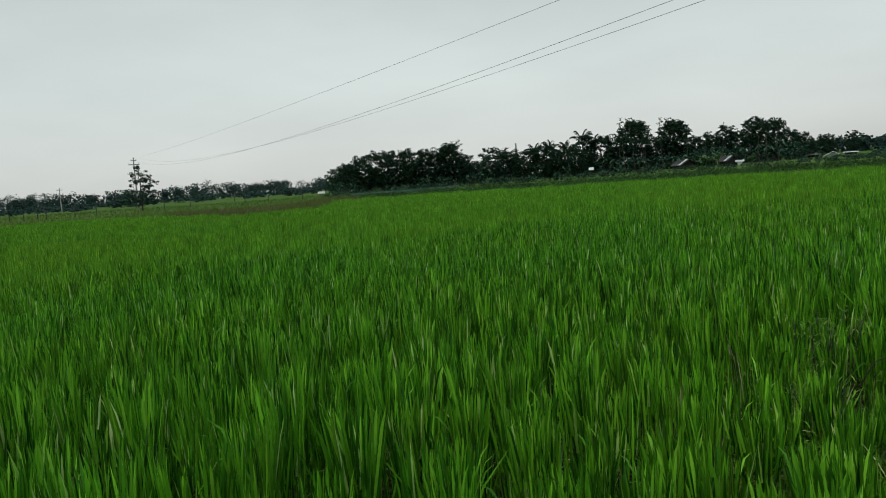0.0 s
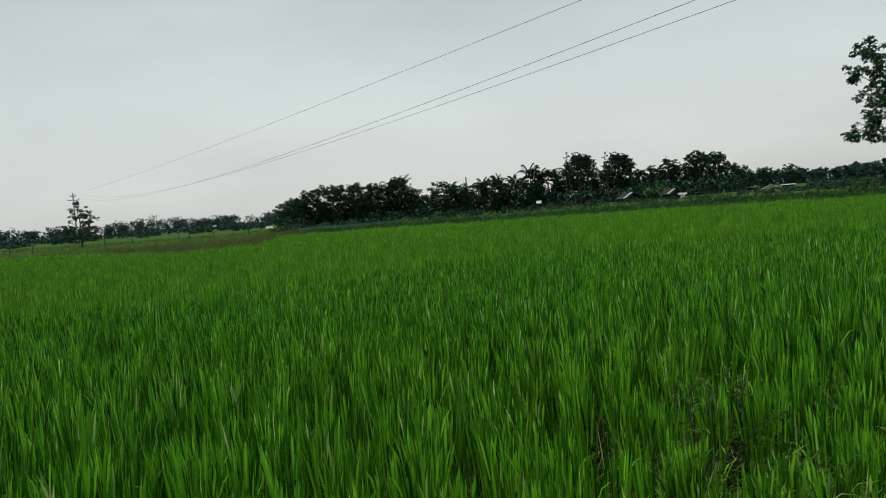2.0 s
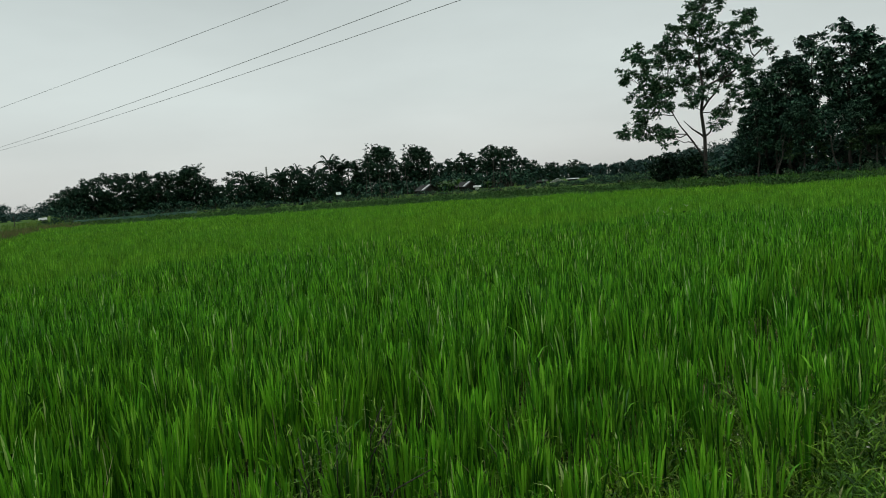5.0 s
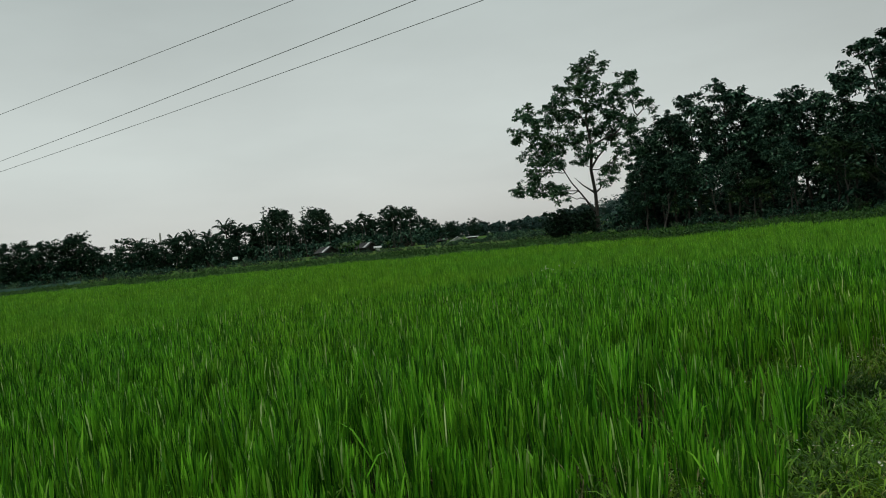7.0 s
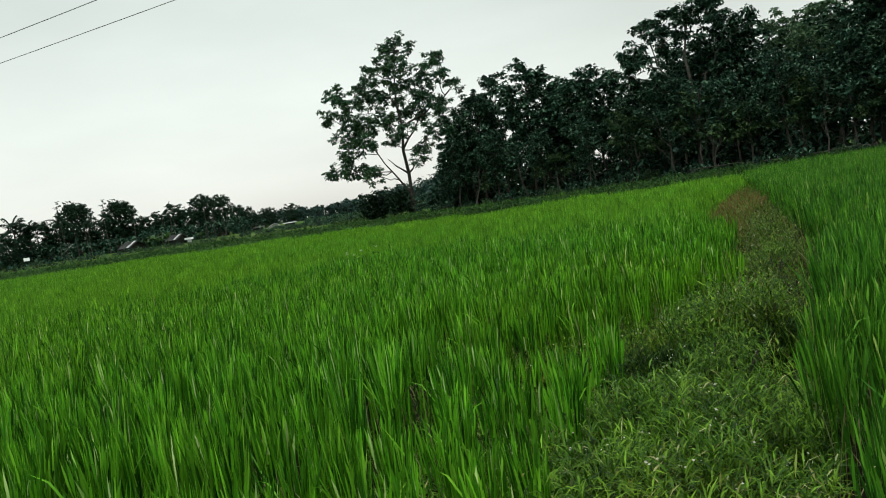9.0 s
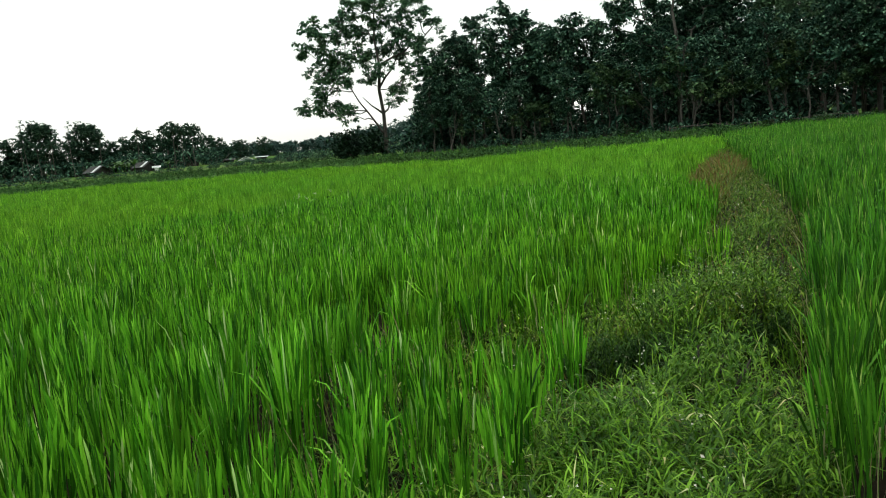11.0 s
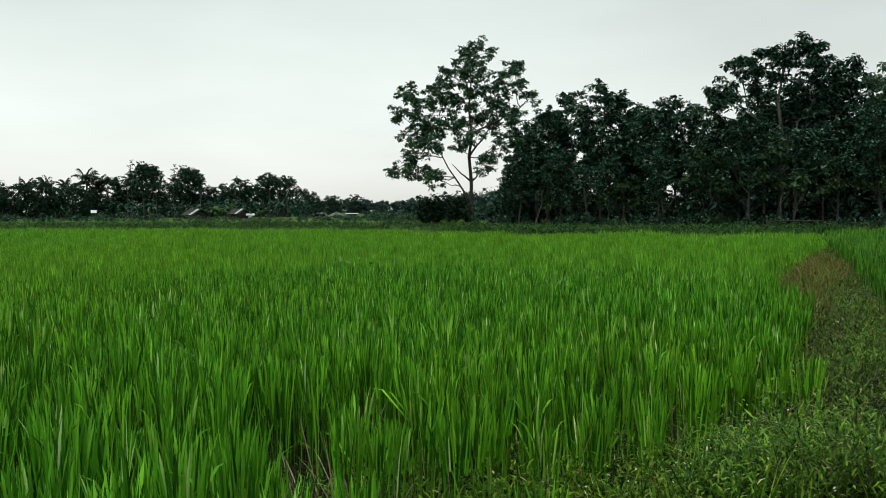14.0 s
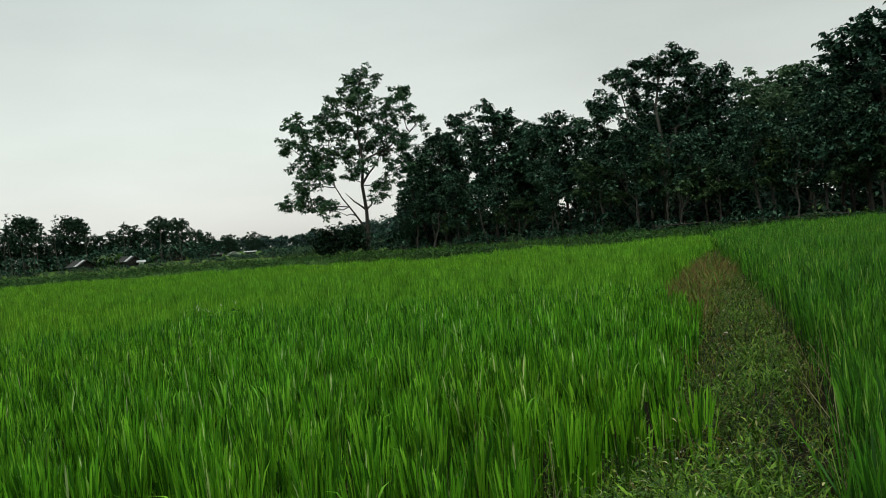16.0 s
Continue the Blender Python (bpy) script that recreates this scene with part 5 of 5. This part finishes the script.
# ---- houses ----
def house(label, at, turn, w, d, wall_h, roof_h, roof_mat, wall_mat, name="house", porch=True, light_slope=0):
    ob = thing(name, label, "house", "village houses", at, turn)
    t = 0.12
    part("wall", box(bmesh.new(), (w, t, wall_h), (0, -d / 2, wall_h / 2 - 0.1)), wall_mat, ob)
    part("wall", box(bmesh.new(), (w, t, wall_h), (0, d / 2, wall_h / 2 - 0.1)), wall_mat, ob)
    for sx in (-1, 1):
        bm = bmesh.new()
        vs = [bm.verts.new((sx * (w / 2 - t - 0.003) + dx, y, z)) for dx in (0, t) for y, z in ((-d / 2 + t / 2 + 0.003, -0.1), (d / 2 - t / 2 - 0.003, -0.1), (d / 2 - t / 2 - 0.003, wall_h - 0.1), (0, wall_h + roof_h - 0.25), (-d / 2 + t / 2 + 0.003, wall_h - 0.1))]
        bm.faces.new(vs[:5])
        bm.faces.new(vs[5:][::-1])
        for k in range(5):
            bm.faces.new((vs[k], vs[k + 5], vs[(k + 1) % 5 + 5], vs[(k + 1) % 5]))
        bmesh.ops.recalc_face_normals(bm, faces=bm.faces)
        part("gable", bm, wall_mat, ob)
    slope = math.atan2(roof_h, d / 2)
    run = math.hypot(roof_h, d / 2) + 0.55
    for sy in (-1, 1):
        roof = bmesh.new()
        ribs = int(w / 0.25)
        rows = []
        for k in range(ribs + 1):   # one folded sheet: ridges and furrows
            x = -(w + 0.8) / 2 + k * (w + 0.8) / ribs
            rows.append([roof.verts.new((x, y, zz + 0.05 * (k % 2))) for y, zz in ((-run / 2, 0), (run / 2, 0), (run / 2, -0.03), (-run / 2, -0.03))])
        for a, b in zip(rows, rows[1:]):
            for k in range(4):
                roof.faces.new((a[k], a[(k + 1) % 4], b[(k + 1) % 4], b[k]))
        roof.faces.new(rows[0][::-1])
        roof.faces.new(rows[-1])
        bmesh.ops.recalc_face_normals(roof, faces=roof.faces)
        m = Matrix.Translation((0, sy * (d / 4 + 0.2), wall_h + roof_h / 2 - 0.11)) @ Matrix.Rotation(-sy * slope, 4, "X")
        bmesh.ops.transform(roof, matrix=m, verts=roof.verts)
        part("roof", roof, roof_mat, ob, "weathered corrugated sheets")
        if sy == light_slope:   # an added pale strip on one end of the roof paints its lit slope
            sheet = box(bmesh.new(), (w * 0.24, run * 0.94, 0.02), (-w * 0.38, 0, 0.075))
            bmesh.ops.transform(sheet, matrix=m, verts=sheet.verts)
            part("lit_roof_strip", sheet, TIN_WHITE, ob, "pale strip painted for the lit end of the roof")
    if wall_h < 1.2:   # an open shelter on posts has no door or windows
        return ob
    door = part("door", box(bmesh.new(), (0.8, 0.06, wall_h - 0.35), (-w * 0.2, -d / 2 - t / 2 - 0.03, (wall_h - 0.35) / 2 - 0.05)), DARK, ob)
    for wx in (0.12, 0.34):
        win = part("window", box(bmesh.new(), (0.16 * w, 0.05, 0.34 * wall_h), (w * wx, -d / 2 - t / 2 - 0.025, wall_h * 0.6)), DARK, ob)
        part("sill", box(bmesh.new(), (0.18 * w, 0.12, 0.06), (w * wx, -d / 2 - t / 2 - 0.06, wall_h * 0.43 - 0.03)), BOARD, win)
    if porch:
        for px in (-0.45, 0.0, 0.45):
            part("post", box(bmesh.new(), (0.1, 0.1, wall_h - 0.05), (w * px, -d / 2 - 0.5, wall_h / 2 - 0.2), None, 0.01), BOARD, ob)
    return ob


def standing(az, dist):
    x, y = polar(az, dist, (0.5, 0.3))
    return x, y, float(ground_height(x, y)) - 0.3


def beyond(az, dist):
    x, y = polar(az, dist, EYE_MID)
    return x, y, float(ground_height(x, y)) - 0.3


house("low grey timber house with weathered sheet roof under trees", standing(18.8, 158), 106, 3.0, 3.0, 1.2, 0.85, TIN, BOARD, light_slope=1)
house("small grey house with sheet roof, lit end painted pale, beside bananas", standing(21.7, 156), 110, 2.4, 2.5, 1.35, 0.7, TIN, BOARD, light_slope=1)
house("pale little outbuilding at the end of the house", standing(22.45, 155), -20, 0.75, 0.9, 1.05, 0.16, TIN_WHITE, WHITE, "outbuilding", False)
house("low white tent-like shelter half hidden behind scrub", beyond(27.4, 190), 63, 2.4, 3.0, 0.5, 0.75, TIN_WHITE, TIN_WHITE, "shelter", False)
house("low flat shelter with pale roof half hidden behind scrub", beyond(28.5, 194), -28, 2.4, 1.6, 0.9, 0.1, TIN_WHITE, BOARD, "shelter", False)
house("low dark shed with rusty roof behind scrub", beyond(26.0, 190), -26, 3.8, 3.0, 0.9, 0.3, TIN, BOARD, "shelter", False)
house("small pale hut under the trees at the field edge", standing(-7.0, 205), 10, 1.0, 1.2, 0.7, 0.3, TIN_WHITE, BOARD, "hut", False)
house("distant long whitish building by the far tree line", standing(-11.2, 390), 14, 8, 5, 1.6, 0.8, TIN_WHITE, PLASTER, "farm_building", False)

# white board on two posts
sx, sy = polar(12.63, 163, (0, 0))
board = thing("sign_board", "blank white board on two posts at the edge of the grove", "sign", at=(sx, sy, float(ground_height(sx, sy))), turn=-12)
part("panel", box(bmesh.new(), (1.0, 0.06, 0.6), (0, -0.06, 1.4), Matrix.Rotation(radians(-22), 4, "X"), 0.01), WHITE, board)
for px in (-0.42, 0.42):
    part("post", box(bmesh.new(), (0.1, 0.1, 1.5), (px, 0.084, 0.65), None, 0.01), BOARD, board)


# ---- net fence, posts, rail ----
def net_fence():
    ob = thing("net_fence", "low blue-green net fence on stakes at the field edge", "fence")
    step = 3.2
    pts = [polar(a, 118 + 1.5 * math.sin(a), (0.5, 0.3)) for a in np.arange(-5.0, 3.3, math.degrees(step / 118))]
    for i, (x, y) in enumerate(pts):
        z = float(ground_height(x, y))
        npart("post", tube([(x, y, z - 0.2), (x, y, z + 0.5), (x + 0.02, y, z + 0.85)], [0.05, 0.045, 0.04], 6), BOARD, ob)
        if i:
            a, b = np.array([*pts[i - 1], 0]), np.array([x, y, 0])
            v, q = [], []
            for j in range(9):   # the net sags between the stakes
                p = a + (b - a) * j / 8
                zz = float(ground_height(p[0], p[1]))
                sag = 0.12 * math.sin(math.pi * j / 8)
                p[1] -= 0.06
                for h in (0.05, 0.25, 0.45):
                    v.append((p[0], p[1] + 0.03 * math.sin(j + h * 5), zz + h - sag * h))
            for j in range(8):
                for h in range(2):
                    q.append((j * 3 + h, j * 3 + 3 + h, j * 3 + 4 + h, j * 3 + 1 + h))
            npart("net", (np.array(v), np.array(q), None), NET, ob, "sagging blue-green net")


net_fence()


def stake(x, y, h, r, group="fence stakes"):
    z = float(ground_height(x, y))
    ob = new("stake", np_mesh("stake", *tube([(0, 0, -0.3), (0.01, 0, h * 0.5), (r.normal(0, 0.06), r.normal(0, 0.06), h)], [0.07, 0.06, 0.05], 6), BARK))
    ob.matrix_world = pose(x, y, z)
    tagged(ob, "weathered wooden stake standing in the fallow field", "stake", group)


kr = np.random.default_rng(91)
for az, d in [(-27.0, 120), (-26.2, 122), (-25.4, 121), (-24.9, 124), (-23.2, 126), (-21.9, 126), (-17.6, 128), (-15.9, 128), (-12.9, 132), (-12.2, 132), (-10.6, 134), (-8.2, 130)]:
    x, y = polar(az, d, (0, 0))
    stake(x, y, kr.uniform(0.9, 1.7), kr)


def rail_fence():
    ob = thing("rail_fence", "thin grey bamboo rail on short posts before the plantation", "fence")
    a, b = np.array(polar(57.5, 49.5, EYE_MID)), np.array(polar(69.5, 47.0, EYE_MID))
    r = np.random.default_rng(8)
    n = 7
    for k in range(n):
        p = a + (b - a) * k / (n - 1)
        z = float(ground_height(*p))
        npart("post", tube([(*p, z - 0.2), (*p, z + 0.3), (p[0] + 0.03, p[1], z + 0.6)], [0.04, 0.035, 0.03], 6), BARK, ob)
    pa = [np.array([*(a + (b - a) * t), float(ground_height(*(a + (b - a) * t))) + 0.45 + 0.09 * math.sin(t * 9) + 0.05 * math.sin(t * 31)]) for t in np.linspace(0, 1, 12)]
    npart("rail", tube(pa, np.linspace(0.035, 0.028, 12), 6), BARK, ob)


rail_fence()

# ---- the field tree, the poles and the wires ----
fr = np.random.default_rng(15)
FIELD_LOBES = [(0.0, 7.0, 0.6), (0.4, 6.2, 0.8), (-0.6, 5.7, 0.8), (1.2, 5.3, 0.9), (-1.3, 4.7, 0.9), (0.2, 4.7, 1.0), (1.7, 4.0, 1.0), (-1.6, 3.4, 1.0), (0.3, 3.4, 1.2), (1.9, 2.6, 1.0), (-1.7, 2.1, 1.0), (0.2, 2.0, 1.2), (1.5, 1.5, 0.8), (-1.2, 1.2, 0.8)]
fx, fy = polar(-19.0, 134, (0, 0))
tree("field_tree", "single small tree with layered dark crown in the fallow field", [(a, b, c, fr.normal(0, 0.8)) for a, b, c in FIELD_LOBES], fr, (fx, fy, float(ground_height(fx, fy))), 19,
     0.13, 6.6, 0.8, 0.26, 6, 0.40, CROWN, BARK, dense=1.7)

WIRE_TH = radians(155.85)
WD = np.array([math.sin(WIRE_TH), math.cos(WIRE_TH)])
WP = np.array([WD[1], -WD[0]])
POLE0 = np.array([137 * math.sin(radians(-19.25)), 137 * math.cos(radians(-19.25))])
SPAN = 205.0


def utility_pole(at, height, turn, arms, label):
    ob = thing("utility_pole", label, "pole", "utility poles", at, turn)
    npart("pole", tube([(0, 0, -0.5), (0, 0, height * 0.5), (0, 0, height)], [0.15, 0.12, 0.09], 10), CONCRETE, ob, smooth=True)
    for z, half in arms:
        part("crossarm", box(bmesh.new(), (half * 2, 0.1, 0.12), (0, -0.13, z), None, 0.01), STEEL, ob)
        for x in (-half + 0.08, half - 0.08):
            npart("insulator", tube([(x, -0.13, z + 0.06), (x, -0.13, z + 0.12), (x, -0.13, z + 0.2), (x, -0.13, z + 0.26)], [0.03, 0.06, 0.06, 0.03], 8), PLASTER, ob)
    return ob


g0 = float(ground_height(*POLE0))
utility_pole((*POLE0, g0), 9.2 - g0, 24, [(8.1 - g0, 0.85), (8.75 - g0, 0.45)], "grey concrete utility pole with steel crossarms behind the field tree")
END = POLE0 + WD * SPAN
utility_pole((*END, float(ground_height(*END))), 10.4, 24, [(9.0, 0.85), (5.0, 0.4)], "grey concrete utility pole with steel crossarms near the bund")
grove_p = polar(6.67, 300, (0, 0))
gg = float(ground_height(*grove_p))
utility_pole((*grove_p, gg), 12.5 - gg, -8, [(12.2 - gg, 1.4)], "distant utility pole with long crossarm rising behind the grove")
mast_p = polar(7.4, 520, (0, 0))
mast = thing("mast", "slim pale grey mast far behind the grove", "mast", at=(*mast_p, float(ground_height(*mast_p))))
for k, (z0, z1, half) in enumerate(((-0.5, 9.0, 1.1), (9.05, 15.5, 0.85), (15.55, 20.6, 0.6))):
    npart("section", tube([(0, 0, z0), (0, 0, (z0 + z1) / 2), (0, 0, z1)], [half, half * 0.93, half * 0.86], 10), CONCRETE, mast, smooth=True)
far_p = polar(-23.95, 222, (0, 0))
gf = float(ground_height(*far_p))
utility_pole((*far_p, gf), 6.3, 10, [(5.8, 0.7)], "distant thin utility pole before the far tree line")

for D, z0, a, b in [(0.056, 9.1, -0.04007, 0.000103), (0.385, 8.8, -0.0873, 0.00044), (-0.745, 9.1, -0.08638, 0.00042)]:
    ss = np.linspace(0, SPAN, 90)
    p = POLE0 + D * WP + ss[:, None] * WD
    z = z0 + a * ss + b * ss * ss
    ob = new("power_line", np_mesh("power_line", *tube(np.concatenate([p, z[:, None]], 1), np.full(90, 0.0062), 5), WIRE))
    tagged(ob, "thin grey power line sagging across the paddy", "wire", "power lines")


# ---- far woods ----
def far_woods():
    r = np.random.default_rng(101)
    cs, sp = [], []
    stems = []
    for k in range(470):
        az = r.uniform(-42, -4) if k < 260 else r.uniform(24, 42) if k < 390 else r.uniform(-6, 26) if k < 420 else r.uniform(40, 84)
        d = r.uniform(430, 520) if az < -6 else r.uniform(255, 330) if az < 41 else r.uniform(92, 125)
        top = np.interp(az, [-42, -27, -24, -20, -17, -14.5, -12.5, -10, -7.5, -4, 24, 28, 31, 34, 37, 40, 44, 84], [1.4, 1.3, 1.2, 1.05, 1.1, 1.35, 1.05, 0.95, 1.0, 0.9, 0.9, 0.95, 0.85, 0.9, 1.35, 1.9, 3.6, 3.8])
        h = 1.5 + math.tan(radians(top)) * d * r.uniform(0.62, 1.0) * (1.12 if k % 7 == 0 else 1.0)
        x, y = polar(az, d, (0, 0))
        z0 = float(ground_height(x, y))
        h = max(h - z0, 4.0)
        w = h * r.uniform(0.34, 0.62)
        stems.append(tube([(x, y, z0 - 0.3), (x, y, z0 + h * 0.4), (x, y, z0 + h * 0.7)], [0.2, 0.16, 0.1], 5))
        for _ in range(15):
            q = r.normal(0, 0.5, 3)
            cs.append((x + q[0] * w, y + q[1] * w, z0 + h * np.clip(0.5 + q[2] * 0.55, 0.06, 0.9)))
            sp.append(w * 0.45)
    for k in range(170):   # scrub before the woods
        az, d = r.uniform(-42, -3), r.uniform(230, 420)
        x, y = polar(az, d, (0, 0))
        z0 = float(ground_height(x, y))
        for _ in range(7):
            q = r.normal(0, 1, 3)
            cs.append((x + q[0] * 2.2, y + q[1] * 2.2, z0 + 0.9 + 0.5 * q[2]))
            sp.append(1.2)
    stuff("far_wood_trunks", join(stems), BARK, "trunks of the distant woods", "woods")
    stuff("far_woods", leaves(cs, sp, 13, 0.96, r, 0.8), CROWN_HAZED, "distant line of dark woods along the horizon, haze put into the leaf colour", "woods")


far_woods()
